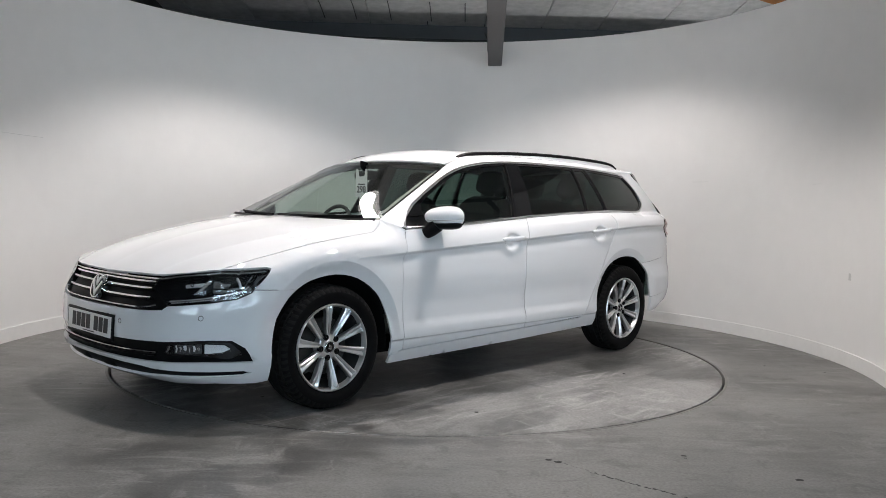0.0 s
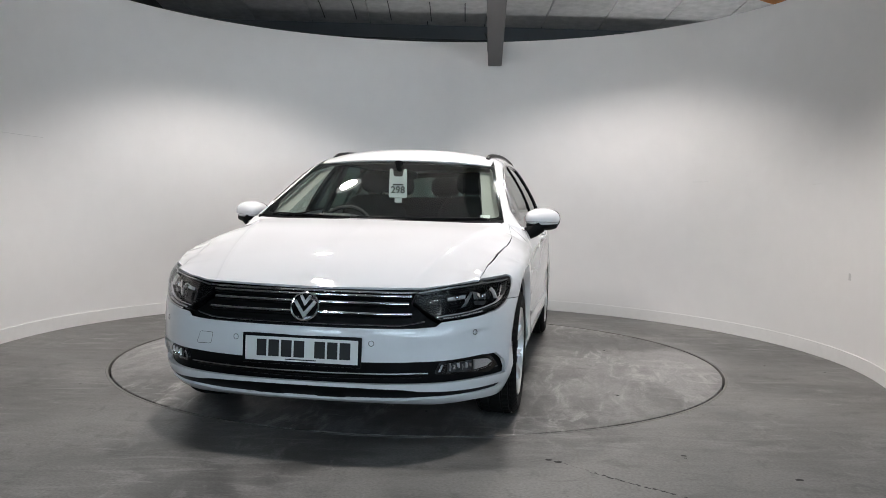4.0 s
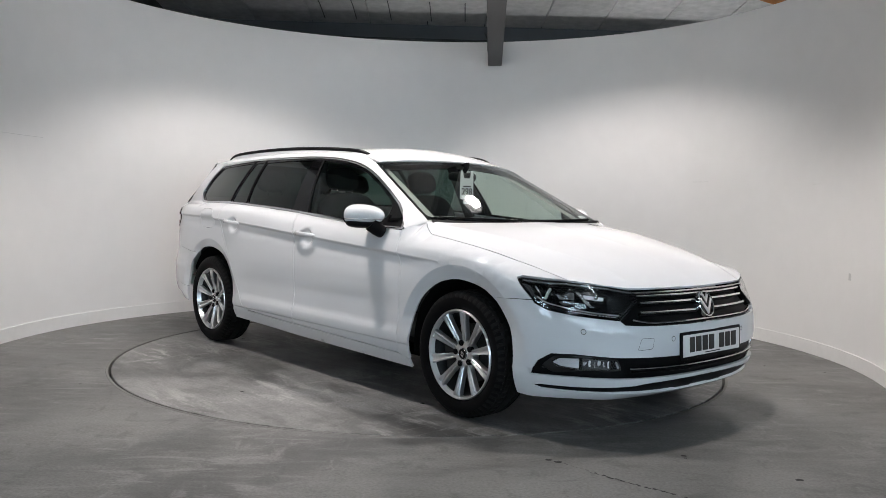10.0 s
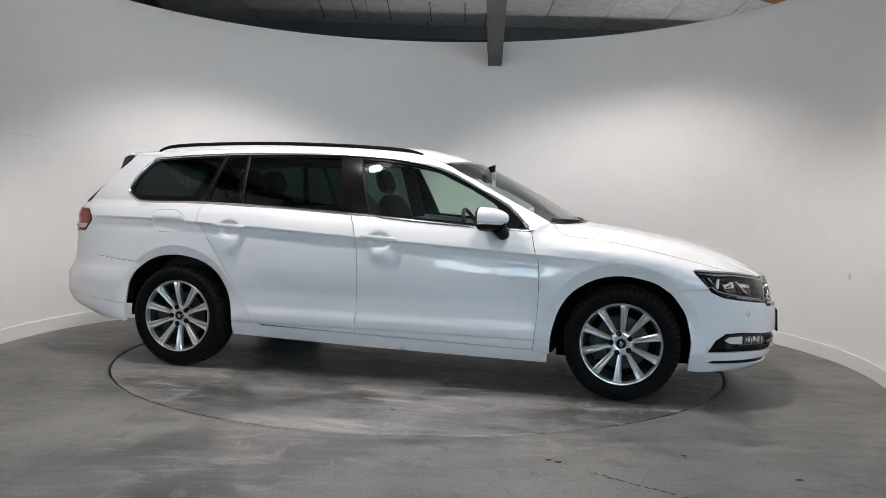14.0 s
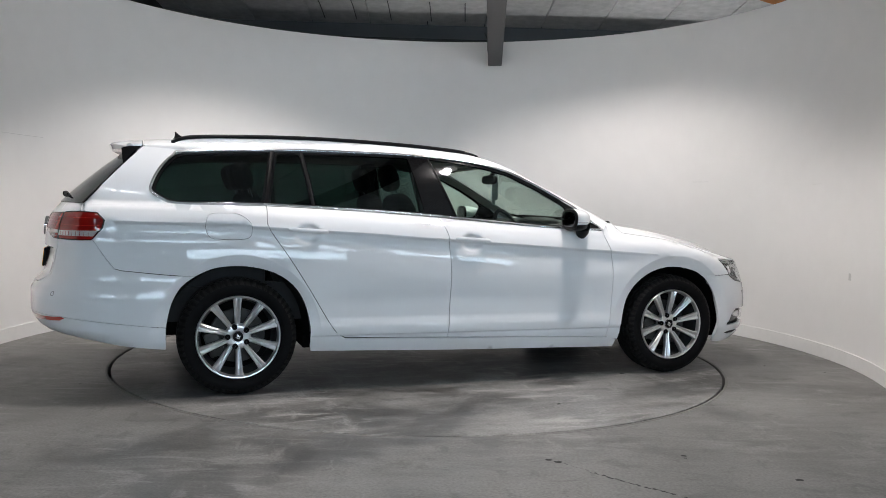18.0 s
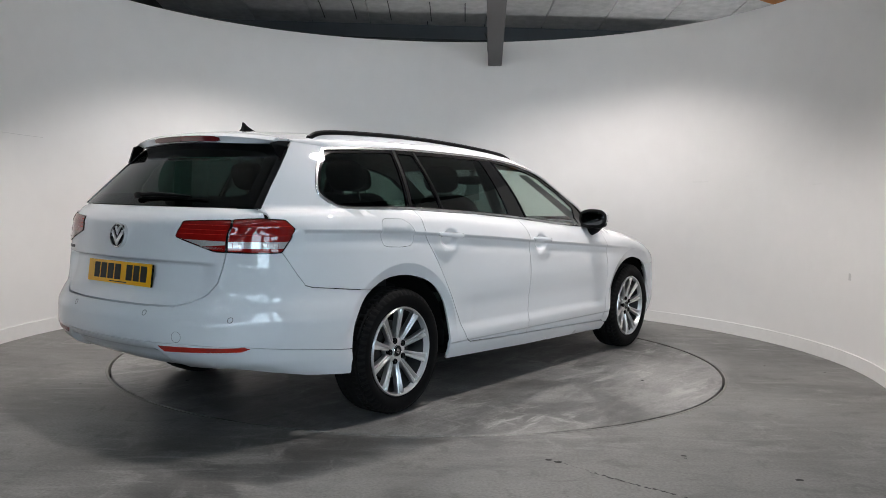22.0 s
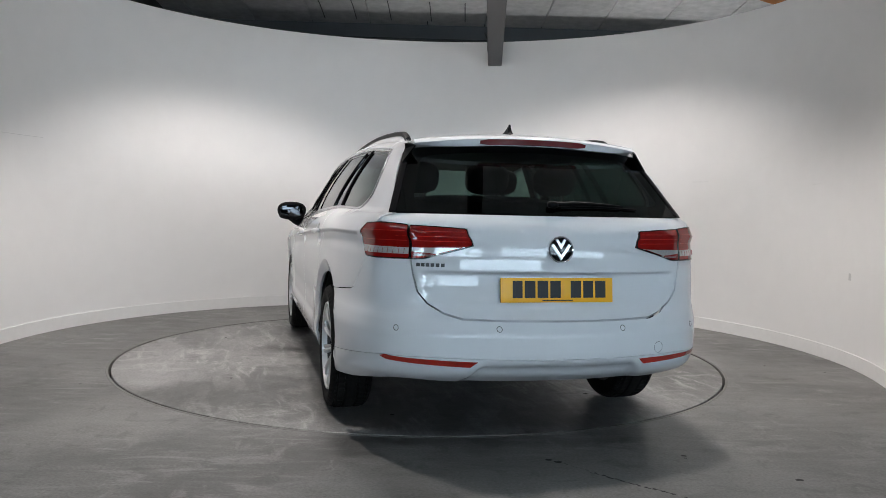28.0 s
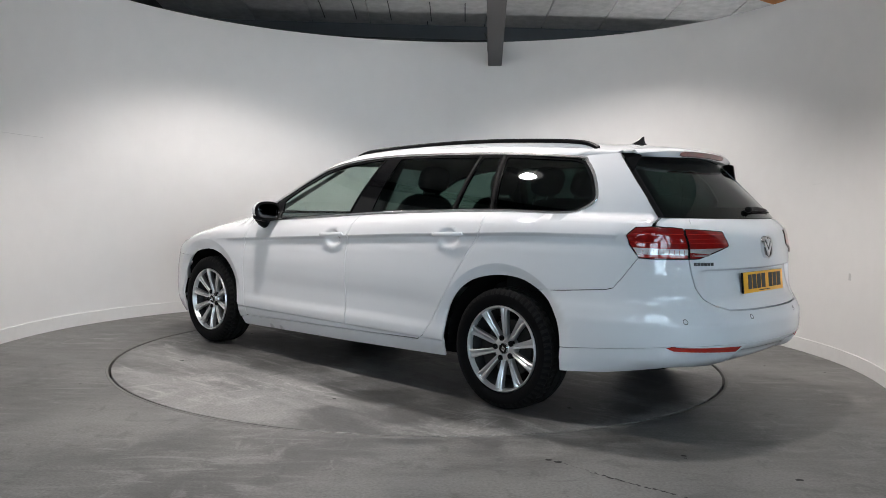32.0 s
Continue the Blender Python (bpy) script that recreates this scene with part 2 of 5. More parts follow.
def normal_at(fn, u, v, out=None):
    e = 0.003
    p = Vector(fn(u, v))
    n = (Vector(fn(u + e, v)) - Vector(fn(u - e, v))).cross(Vector(fn(u, v + e)) - Vector(fn(u, v - e)))
    n.normalize()
    away = Vector(out) if out else Vector((p.x - max(-1.7, min(1.5, p.x)), p.y, p.z - CORE.z))
    return p, (n if n.dot(away) >= 0 else -n)


def sheet(name, loops, fn, step, material, parent, thick=0.014, label="", gap=0.002, lift=0.0, out=None, creases=()):
    """A curved panel: 2D outlines (the first holds the others as holes) mapped by fn, with a folded rim."""
    from mathutils.geometry import delaunay_2d_cdt
    loops = [resample(inset(lp, gap if i == 0 else -gap), step) for i, lp in enumerate(loops)]
    verts, edges = [], []
    for lp in loops:
        b = len(verts)
        verts += lp
        edges += [(b + i, b + (i + 1) % len(lp)) for i in range(len(lp))]
    V = np.array(verts)
    x0, y0, x1, y1 = *V.min(0), *V.max(0)
    gx, gy = np.meshgrid(np.arange(x0 + step / 2, x1, step), np.arange(y0 + step / 2, y1, step))
    G = np.stack([gx.ravel(), gy.ravel()], 1)
    if len(G):
        G = G[inside(loops, G)]
    if len(G):
        near = np.array([np.min(np.hypot(V[:, 0] - g[0], V[:, 1] - g[1])) for g in G])
        G = G[near > 0.55 * step]
    box_lo, box_hi = V.min(0), V.max(0)
    extra = []
    for line in creases:
        L = []
        for a, b in zip(line, line[1:]):
            k = max(1, math.ceil(math.dist(a, b) / (step * 0.8)))
            L += [(a[0] + (b[0] - a[0]) * i / k, a[1] + (b[1] - a[1]) * i / k) for i in range(k)]
        L = np.array(L + [tuple(line[-1])])
        keep = ((L > box_lo) & (L < box_hi)).all(1)
        if not keep.any():
            continue
        keep[keep] = inside(loops, L[keep])
        keep[keep] = np.array([np.min(np.hypot(V[:, 0] - g[0], V[:, 1] - g[1])) > 0.0035 for g in L[keep]], bool)
        last = None
        for i in np.nonzero(keep)[0]:
            extra.append(tuple(L[i]))
            n = len(verts) + len(extra) - 1
            if last == i - 1:
                edges.append((n - 1, n))
            last = i
    if extra and len(G):
        E = np.array(extra)
        G = G[np.array([np.min(np.hypot(E[:, 0] - g[0], E[:, 1] - g[1])) for g in G]) > 0.35 * step]
    pts = [Vector(p) for p in verts] + [Vector(p) for p in extra] + [Vector(g) for g in G]
    vo, _, fo, *_ = delaunay_2d_cdt(pts, edges, [], 0, 1e-6)
    tri = [f for f in fo if len(f) == 3]
    keep = inside(loops, [sum((vo[i] for i in f), Vector((0, 0))) / 3 for f in tri])
    tri = [f for f, k in zip(tri, keep) if k]
    PN = [normal_at(fn, p.x, p.y, out) for p in vo]
    co = [tuple(p + n * lift) for p, n in PN]
    no = [tuple(n) for p, n in PN]
    faces = []
    for f in tri:
        a, b, c = (Vector(co[i]) for i in f)
        m = sum((PN[i][1] for i in f), Vector())
        faces.append(tuple(f) if (b - a).cross(c - a).dot(m) > 0 else tuple(reversed(f)))
    if thick:
        edge_use = {}
        for f in faces:
            for a, b in zip(f, f[1:] + f[:1]):
                edge_use[(a, b)] = edge_use.get((a, b), 0) + 1
        for (a, b) in list(edge_use):
            if (b, a) not in edge_use:
                i = len(co)
                pa, pb, na, nb = Vector(co[a]), Vector(co[b]), Vector(no[a]), Vector(no[b])
                side = (pb - pa).cross(na).normalized()
                co += [tuple(pa), tuple(pb), tuple(pb - nb * thick), tuple(pa - na * thick)]
                no += [tuple(side)] * 4
                faces.append((i + 1, i, i + 3, i + 2))
    me = bpy.data.meshes.new(name)
    me.from_pydata(co, [], faces)
    me.materials.append(material)
    me.polygons.foreach_set("use_smooth", [True] * len(me.polygons))
    me.normals_split_custom_set_from_vertices(no)
    ob = new(name, me)
    ob.parent = parent
    return tagged(ob, label=label) if label else ob


def strip(name, line, material, parent, width=0.012, height=0.004, closed=False, label="", bury=0.003):
    """A raised moulding along a line of (place, normal)."""
    bm = bmesh.new()
    rows, k = [], len(line)
    for i, (p, n) in enumerate(line):
        a = line[i - 1][0] if closed or i else line[0][0]
        b = line[(i + 1) % k][0] if closed or i < k - 1 else line[-1][0]
        t = (Vector(b) - Vector(a)).normalized()
        s = Vector(n).cross(t).normalized()
        rows.append([bm.verts.new(Vector(p) + s * x * width + Vector(n) * z) for x, z in ((-.5, -bury), (-.5, height * .5), (-.28, height), (.28, height), (.5, height * .5), (.5, -bury))])
    for i in range(k if closed else k - 1):
        p, q = rows[i], rows[(i + 1) % k]
        for j in range(5):
            bm.faces.new((p[j], p[j + 1], q[j + 1], q[j]))
    if not closed:
        bm.faces.new(rows[0])
        bm.faces.new(rows[-1][::-1])
    bmesh.ops.recalc_face_normals(bm, faces=bm.faces)
    return part(name, bm, material, parent, label)


def pipe(bm, pts, r, segs=8):
    """A round bar along 3D points; r may be a list."""
    rings, k = [], len(pts)
    for i, p in enumerate(pts):
        t = (Vector(pts[min(i + 1, k - 1)]) - Vector(pts[max(i - 1, 0)])).normalized()
        u = t.orthogonal().normalized() if i == 0 else (rings[-1][1] - t * rings[-1][1].dot(t)).normalized()
        w = t.cross(u)
        q = r[i] if isinstance(r, (list, tuple)) else r
        rings.append(([bm.verts.new(Vector(p) + (u * math.cos(a) + w * math.sin(a)) * q) for a in (2 * math.pi * j / segs for j in range(segs))], u))
    for (a, _), (b, _) in zip(rings, rings[1:]):
        for j in range(segs):
            bm.faces.new((a[j], a[(j + 1) % segs], b[(j + 1) % segs], b[j]))
    bm.faces.new(rings[0][0][::-1])
    bm.faces.new(rings[-1][0])
    return bm


def blob(bm, centre, size, power=3.0, m=None, nu=20, nv=12):
    """A cushion-like rounded block."""
    vs = []

    def sp(c):
        return math.copysign(abs(c) ** (2 / power), c)
    for i in range(nv + 1):
        b = math.pi * (i / nv - 0.5)
        row = []
        for j in range(nu):
            a = 2 * math.pi * j / nu
            row.append(bm.verts.new((centre[0] + size[0] / 2 * sp(math.cos(b)) * sp(math.cos(a)), centre[1] + size[1] / 2 * sp(math.cos(b)) * sp(math.sin(a)), centre[2] + size[2] / 2 * sp(math.sin(b)))))
        vs.append(row)
    for i in range(nv):
        for j in range(nu):
            bm.faces.new((vs[i][j], vs[i][(j + 1) % nu], vs[i + 1][(j + 1) % nu], vs[i + 1][j]))
    allv = [v for r in vs for v in r]
    bmesh.ops.remove_doubles(bm, verts=allv, dist=1e-5)
    if m is not None:
        bmesh.ops.transform(bm, matrix=m, verts=[v for v in allv if v.is_valid])
    return bm


# ---------------------------------------------------------------- the round booth and the hall round it
R_WALL, H_WALL, R_TABLE = 3.03, 2.79, 2.05


def arc_wall(r0, r1, z0, z1, a0, a1, n):
    """A curved wall with thickness between two radii."""
    bm = bmesh.new()
    rows = []
    for i in range(n + 1):
        a = radians(a0 + (a1 - a0) * i / n)
        rows.append([bm.verts.new((r * math.cos(a), r * math.sin(a), z)) for r, z in ((r0, z0), (r0, z1), (r1, z1), (r1, z0))])
    for p, q in zip(rows, rows[1:]):
        for j in range(4):
            bm.faces.new((p[j], p[(j + 1) % 4], q[(j + 1) % 4], q[j]))
    bm.faces.new(rows[0])
    bm.faces.new(rows[-1][::-1])
    bmesh.ops.recalc_face_normals(bm, faces=bm.faces)
    return bm


wall = finish("wall_round", arc_wall(R_WALL, R_WALL + 0.09, 0.0, H_WALL, -38, 218, 160), M_WALL, smooth=True)
tagged(wall, "smooth white-painted curved booth wall, slightly scuffed", "wall", kind="structure")
skirt = finish("baseboard", arc_wall(R_WALL - 0.011, R_WALL - 0.001, 0.0, 0.102, -38, 218, 160), M_SKIRT, smooth=True)
tagged(skirt, "white-painted bendy skirting board along the curved wall", "skirting", kind="structure")

# faint board joints and scuffs on the wall
for a, z, w, h in ((33.5, 1.335, 0.17, 0.0035), (8.0, 1.30, 0.10, 0.003), (-1.6, 0.61, 0.035, 0.05), (172, 1.52, 0.5, 0.003)):
    bm = arc_wall(R_WALL - 0.0012, R_WALL - 0.0002, z, z + h, a - math.degrees(w / 2 / R_WALL), a + math.degrees(w / 2 / R_WALL), 8)
    tagged(finish("scuff", bm, plain("wall_scuff", (0.60, 0.595, 0.585), 0.6, vary=0.1, scale=60), wall, smooth=True), "faint grey scuff")

bm = bmesh.new()
N = 128
inner = [bm.verts.new((2.079 * math.cos(2 * math.pi * i / N), 2.079 * math.sin(2 * math.pi * i / N), 0)) for i in range(N)]
far = []
for i in range(N):
    a = 2 * math.pi * i / N
    k = 11.0 / max(abs(math.cos(a)), abs(math.sin(a)))
    far.append(bm.verts.new((k * math.cos(a), k * math.sin(a), 0)))
mids = [bm.verts.new((4.2 * math.cos(2 * math.pi * i / N), 4.2 * math.sin(2 * math.pi * i / N), 0)) for i in range(N)]
for i in range(N):
    j = (i + 1) % N
    bm.faces.new((inner[i], inner[j], mids[j], mids[i]))
    bm.faces.new((mids[i], mids[j], far[j], far[i]))
bmesh.ops.recalc_face_normals(bm, faces=bm.faces)
for f in bm.faces:
    if f.normal.z < 0:
        f.normal_flip()
floor = finish("floor", bm, M_FLOOR)
tagged(floor, "grey power-floated concrete floor with stains and cracks", "floor", kind="structure")
bm = revolve([(2.030, -0.12), (2.10, -0.12), (2.10, -0.001)], 128, "z")
tagged(finish("groove_bed", bm, M_GROOVE, floor), "dark gap round the turntable")
bm = revolve([(2.062, -0.119), (2.062, 0.0006), (2.0635, 0.0012), (2.078, 0.0012), (2.080, -0.001)], 160, "z")
tagged(finish("groove_edge", bm, M_RIMEDGE, floor, smooth=True), "pale worn steel edging ring")


def crack(pts, width, seed, gaps=0.0, dots=False):
    """A chipped crack in the floor: short irregular dark flakes along a line."""
    rnd = random.Random(seed)
    bm = bmesh.new()
    line = spline(pts, n=10)
    for a, b in zip(line, line[1:]):
        if rnd.random() < gaps:
            continue
        d = np.array(b) - np.array(a)
        n = np.array((-d[1], d[0])) / (np.linalg.norm(d) + 1e-9)
        w1, w2, o = width * rnd.uniform(0.3, 1.2), width * rnd.uniform(0.3, 1.2), width * rnd.uniform(-0.8, 0.8)
        vs = [bm.verts.new((*(np.array(p) + n * (o + s)), 0.0018)) for p, s in ((a, -w1), (a + d * 0.5, -w2), (b, -w1 * 0.5), (b, w1 * 0.5), (a + d * 0.45, w2), (a, w1))]
        bm.faces.new(vs)
    for f in bm.faces:
        f.normal_update()
        if f.normal.z < 0:
            f.normal_flip()
    return bm


M_CRACK = plain("crack_black", (0.02, 0.02, 0.019), 0.8)
M_CRACKPALE = plain("crack_pale", (0.20, 0.195, 0.185), 0.8)
tagged(finish("crack", crack([(0.71, -2.537), (0.80, -2.63), (0.90, -2.72), (1.03, -2.83)], 0.0065, 4, 0.12), M_CRACK, floor), "chipped dark crack")
tagged(finish("crack", crack([(0.683, -2.05), (0.70, -2.3), (0.675, -2.6), (0.66, -2.80), (0.65, -3.1)], 0.0035, 9, 0.1), M_CRACKPALE, floor), "pale filled crack")
tagged(finish("crack", crack([(0.62, -2.43), (0.68, -2.50), (0.73, -2.55)], 0.002, 5, 0.5), M_CRACK, floor), "thin broken crack")
tagged(finish("crack", crack([(-0.70, 3.0), (-1.05, 2.35), (-1.15, 2.05)], 0.004, 15, 0.3), M_CRACK, floor), "thin crack")
for k, (x, y, r) in enumerate(((0.562, -2.385, 0.016), (0.598, -2.414, 0.020), (1.172, -2.298, 0.013), (1.17, -2.33, 0.008), (2.42, -0.15, 0.010), (2.75, -0.35, 0.008), (-1.95, -1.1, 0.008), (1.55, -2.6, 0.02))):
    bm = bmesh.new()
    rnd = random.Random(k)
    vs = [bm.verts.new((x + r * rnd.uniform(0.7, 1.2) * math.cos(a), y + 0.8 * r * rnd.uniform(0.7, 1.2) * math.sin(a), 0.0018)) for a in (2 * math.pi * i / 14 for i in range(14))]
    bm.faces.new(vs)
    tagged(finish("oil_spot", bm, M_CRACK, floor), "small black oil spot")

# the turntable: a slab that turns with the car
bm = bmesh.new()
N = 160
rings = [[bm.verts.new((r * math.cos(2 * math.pi * i / N), r * math.sin(2 * math.pi * i / N), z)) for i in range(N)] for r, z in ((2.046, -0.11), (2.046, -0.002), (2.042, 0.0), (0.7, 0.0))]
for p, q in zip(rings, rings[1:]):
    for i in range(N):
        bm.faces.new((p[i], p[(i + 1) % N], q[(i + 1) % N], q[i]))
bm.faces.new(rings[-1])
bmesh.ops.recalc_face_normals(bm, faces=bm.faces)
turntable = finish("turntable", bm, M_DISC)
tagged(turntable, "round concrete-topped vehicle turntable, scuffed and stained", "turntable")
for k, (x, y, r) in enumerate(((1.1, -0.9, 0.02), (-0.6, 1.3, 0.014), (0.3, -1.55, 0.016), (-1.3, -0.7, 0.02), (1.55, 0.35, 0.012), (-1.6, 0.5, 0.018), (0.9, 1.35, 0.014))):
    bm = bmesh.new()
    rnd = random.Random(40 + k)
    vs = [bm.verts.new((x + r * rnd.uniform(0.6, 1.2) * math.cos(a), y + 0.8 * r * rnd.uniform(0.6, 1.2) * math.sin(a), 0.0018)) for a in (2 * math.pi * i / 12 for i in range(12))]
    bm.faces.new(vs)
    part("oil_spot", bm, M_CRACK, turntable, "small dark drip mark", smooth=False)

# hall: outer walls, sloping sheet roof, steelwork
def slab(name, lo, hi, material, label, category, kind="structure"):
    return tagged(finish(name, box_mesh(lo, hi), material), label, category, kind=kind)


slab("wall_north", (-9, 5.2, 0), (9, 5.4, 6), M_HALL, "plain grey hall wall behind the booth", "wall")
slab("wall_east", (9, -9, 0), (9.2, 5.4, 6), M_HALL, "plain grey hall side wall", "wall")
slab("wall_west", (-9.2, -9, 0), (-9, 5.4, 6), M_HALL, "plain grey hall side wall", "wall")


def roof_z(y):
    return 3.42 + (5.2 - y) * 0.10


def roof_slab(x0, x1, y0, y1, dz0, dz1):
    bm = bmesh.new()
    vs = [bm.verts.new((x, y, roof_z(y) + d)) for d in (dz0, dz1) for x, y in ((x0, y0), (x1, y0), (x1, y1), (x0, y1))]
    for f in ((3, 2, 1, 0), (4, 5, 6, 7), (0, 1, 5, 4), (1, 2, 6, 5), (2, 3, 7, 6), (3, 0, 4, 7)):
        bm.faces.new([vs[i] for i in f])
    bmesh.ops.recalc_face_normals(bm, faces=bm.faces)
    return bm


bm = bmesh.new()
for i in range(24):
    x = -9 + i * 0.75
    q = roof_slab(x + 0.006, x + 0.744, -9, 5.2, 0.0, 0.05)
    tmp = bpy.data.meshes.new("tmp")
    q.to_mesh(tmp); q.free(); bm.from_mesh(tmp); bpy.data.meshes.remove(tmp)
q = roof_slab(-9, 9, -9, 5.2, 0.05, 0.08)
tmp = bpy.data.meshes.new("tmp"); q.to_mesh(tmp); q.free(); bm.from_mesh(tmp); bpy.data.meshes.remove(tmp)
tagged(finish("ceiling", bm, M_SHEET), "pale grey sheet roof lining in seamed panels", "roof", kind="structure")


def girder(name, p, q, w, h, label, t=0.014, flange=True):
    """A steel beam of I section from p to q; p and q lie on its underside."""
    p, q = Vector(p), Vector(q)
    d = q - p
    m = Matrix.Translation(p) @ d.to_track_quat("Y", "Z").to_matrix().to_4x4()
    bm = bmesh.new()
    L = d.length
    add_box(bm, (-w / 2, 0, 0), (w / 2, L, t), m)
    add_box(bm, (-w / 2, 0, h - t), (w / 2, L, h), m)
    add_box(bm, (-0.012, 0, t), (0.012, L, h - t), m)
    for s in (-1, 1):
        add_box(bm, (s * w * 0.49 - 0.004, 0.3, t), (s * w * 0.49 + 0.004, L - 0.01, h - t), m)
    return tagged(finish(name, bm, M_STEEL), label, "beam")


girder("roof_beam", (0.222, -3.2, 2.541), (0.722, 2.985, 2.541), 0.140, 0.42, "dark grey steel roof beam let into the booth wall")
bm = box_mesh((-9, 4.9, 2.97), (9, 5.06, 3.16))
add_box(bm, (-9, 4.84, 2.97), (9, 5.12, 2.988))
add_box(bm, (-9, 4.84, 3.155), (9, 5.12, 3.175))
tagged(finish("eaves_beam", bm, M_STEEL), "dark steel eaves beam along the roof edge", "beam")
for x in (-3.4, 4.6):
    girder("roof_beam", (x, -8.5, roof_z(-8.5) - 0.3), (x, 4.85, roof_z(4.85) - 0.3), 0.14, 0.3, "dark grey steel roof beam under the sheet roof")
bm = bmesh.new()
for x0 in (-1.30, -0.9, -0.46, 0.05, 0.48):
    pipe(bm, [(x0, 4.86, 3.40), (x0 - 0.02, 4.5, 3.485), (x0 - 0.03, 4.3, 3.505)], 0.006, 6)
tagged(finish("fixing_strap", bm, M_STEEL), "thin dark fixing straps under the roof sheets", "bracket", kind="stuff")
bm = bmesh.new()
pipe(bm, spline([(0.58, 1.2, 2.62), (0.60, 1.9, 2.66), (0.62, 2.6, 2.63), (0.64, 2.97, 2.80), (0.63, 3.3, 2.95)], n=6), 0.008, 6)
tagged(finish("cable", bm, M_BLACK, smooth=True), "loose black cable clipped beside the roof beam", "cable")
bm = box_mesh((-0.05, -0.9, -0.03), (0.05, 0.95, 0.03), 0.004, pose(3.02, 1.70, 3.02, 0, 0, 40) @ pose(0, 0, 0, 24, 0, 0))
tagged(finish("timber_brace", bm, M_TIMBER, smooth=True), "orange-brown timber brace above the booth wall", "timber")

# hall front behind the camera: a window band and an added roller door
back = finish("wall_south", box_mesh((-9, -9.2, 0), (9, -9.0, 0.15)), M_HALL)
tagged(back, "grey hall wall with a band of windows and an added roller door", "wall", kind="structure")
# last opening is added, third widened, as fill light from the right
HOLES = ((-4.6, -2.9), (-1.5, 1.5), (2.3, 4.6), (5.2, 8.6))
for lo, hi in [((-9, -9.2, 2.55), (9, -9.0, 6)), ((-9, -9.2, 0.15), (0.3, -9.0, 1.40)), ((4.3, -9.2, 0.15), (9, -9.0, 1.40)), ((-9, -9.2, 1.40), (9, -9.0, 1.55))] + [((a, -9.2, 1.55), (b, -9.0, 2.55)) for a, b in ((-9, -4.6), (-2.9, -1.5), (1.5, 2.3), (4.6, 5.2), (8.6, 9))]:
    part("wall_piece", box_mesh(lo, hi), M_HALL, back, smooth=False)
for k, (x0, x1) in enumerate(HOLES):
    win = finish("window_%d" % (k + 1), box_mesh((x0, -9.13, 1.55), (x1, -9.08, 1.60)), M_BLACK)
    tagged(win, "steel-framed window letting in cool daylight", "window", kind="structure")
    part("frame_head", box_mesh((x0, -9.13, 2.50), (x1, -9.08, 2.55)), M_BLACK, win, smooth=False)
    n = 2 if x1 - x0 < 2 else 4
    for i in range(n + 1):
        x = min(max(x0 + (x1 - x0) * i / n, x0 + 0.04), x1 - 0.04)
        part("mullion", box_mesh((x - 0.04, -9.13, 1.60), (x + 0.04, -9.08, 2.50)), M_BLACK, win, smooth=False)
    for i in range(n):
        a, b = x0 + (x1 - x0) * i / n + 0.03, x0 + (x1 - x0) * (i + 1) / n - 0.03
        part("pane", box_mesh((a, -9.12, 1.59), (b, -9.11, 2.51)), M_DAY, win, smooth=False)
# unseen door, added so its glazed row gives the flank its low reflection
door = finish("added_door_1", box_mesh((0.3, -9.14, 0.15), (4.3, -9.06, 0.22)), M_BLACK)
tagged(door, "added grey roller door whose one glazed row glows for low reflections", "door", kind="structure")
for z in (0.55, 0.96, 1.365):
    part("door_rail", box_mesh((0.33, -9.13, z), (4.27, -9.08, z + 0.03)), M_STEEL, door, smooth=False)
for x in (0.3, 4.27):
    part("door_stile", box_mesh((x, -9.14, 0.22), (x + 0.03, -9.06, 1.40)), M_BLACK, door, smooth=False)
for z0, z1, mt in ((0.21, 0.56, M_HALL), (0.57, 0.97, M_HALL), (0.98, 1.37, M_DAY)):
    part("panel" if mt == M_HALL else "pane", box_mesh((0.32, -9.12, z0), (4.28, -9.11, z1)), mt, door, smooth=False)

# unseen high windows added behind the booth to light the roof lining from below
for k, (x0, x1) in enumerate(((0.0, 0.55), (2.6, 3.9))):
    win = finish("window_%d" % (k + 5), box_mesh((x0 - 0.05, 5.15, 1.50), (x1 + 0.05, 5.21, 1.55)), M_BLACK)
    tagged(win, "unseen steel-framed window added behind the booth to light the roof lining", "window", kind="structure")
    part("frame_head", box_mesh((x0 - 0.05, 5.15, 2.00), (x1 + 0.05, 5.21, 2.05)), M_BLACK, win, smooth=False)
    for x in (x0 - 0.05, x1):
        part("frame_jamb", box_mesh((x, 5.15, 1.55), (x + 0.05, 5.21, 2.00)), M_BLACK, win, smooth=False)
    part("pane", box_mesh((x0, 5.17, 1.55), (x1, 5.19, 2.00)), M_ROOFFILL, win, smooth=False)

# fluorescent battens under the roof on the open side
for x, y in ((-2.4, -4.4), (2.2, -4.4), (-2.4, -6.6), (2.2, -6.6)):
    z = roof_z(y) - 0.34
    bat = finish("batten_light", box_mesh((x - 0.75, y - 0.05, z + 0.06), (x + 0.75, y + 0.05, z + 0.11), 0.008), M_LAMPWHITE, smooth=True)
    tagged(bat, "white twin fluorescent batten light hung under the roof", "light", group="batten lights")
    for s in (-0.03, 0.03):
        part("tube", pipe(bmesh.new(), [(x - 0.72, y + s, z + 0.035), (x + 0.72, y + s, z + 0.035)], 0.010, 10), M_TUBE, bat)
    for s in (-0.6, 0.6):
        part("hanger", pipe(bmesh.new(), [(x + s, y, z + 0.105), (x + s, y, roof_z(y) + 0.005)], 0.006, 6), M_STEEL, bat)

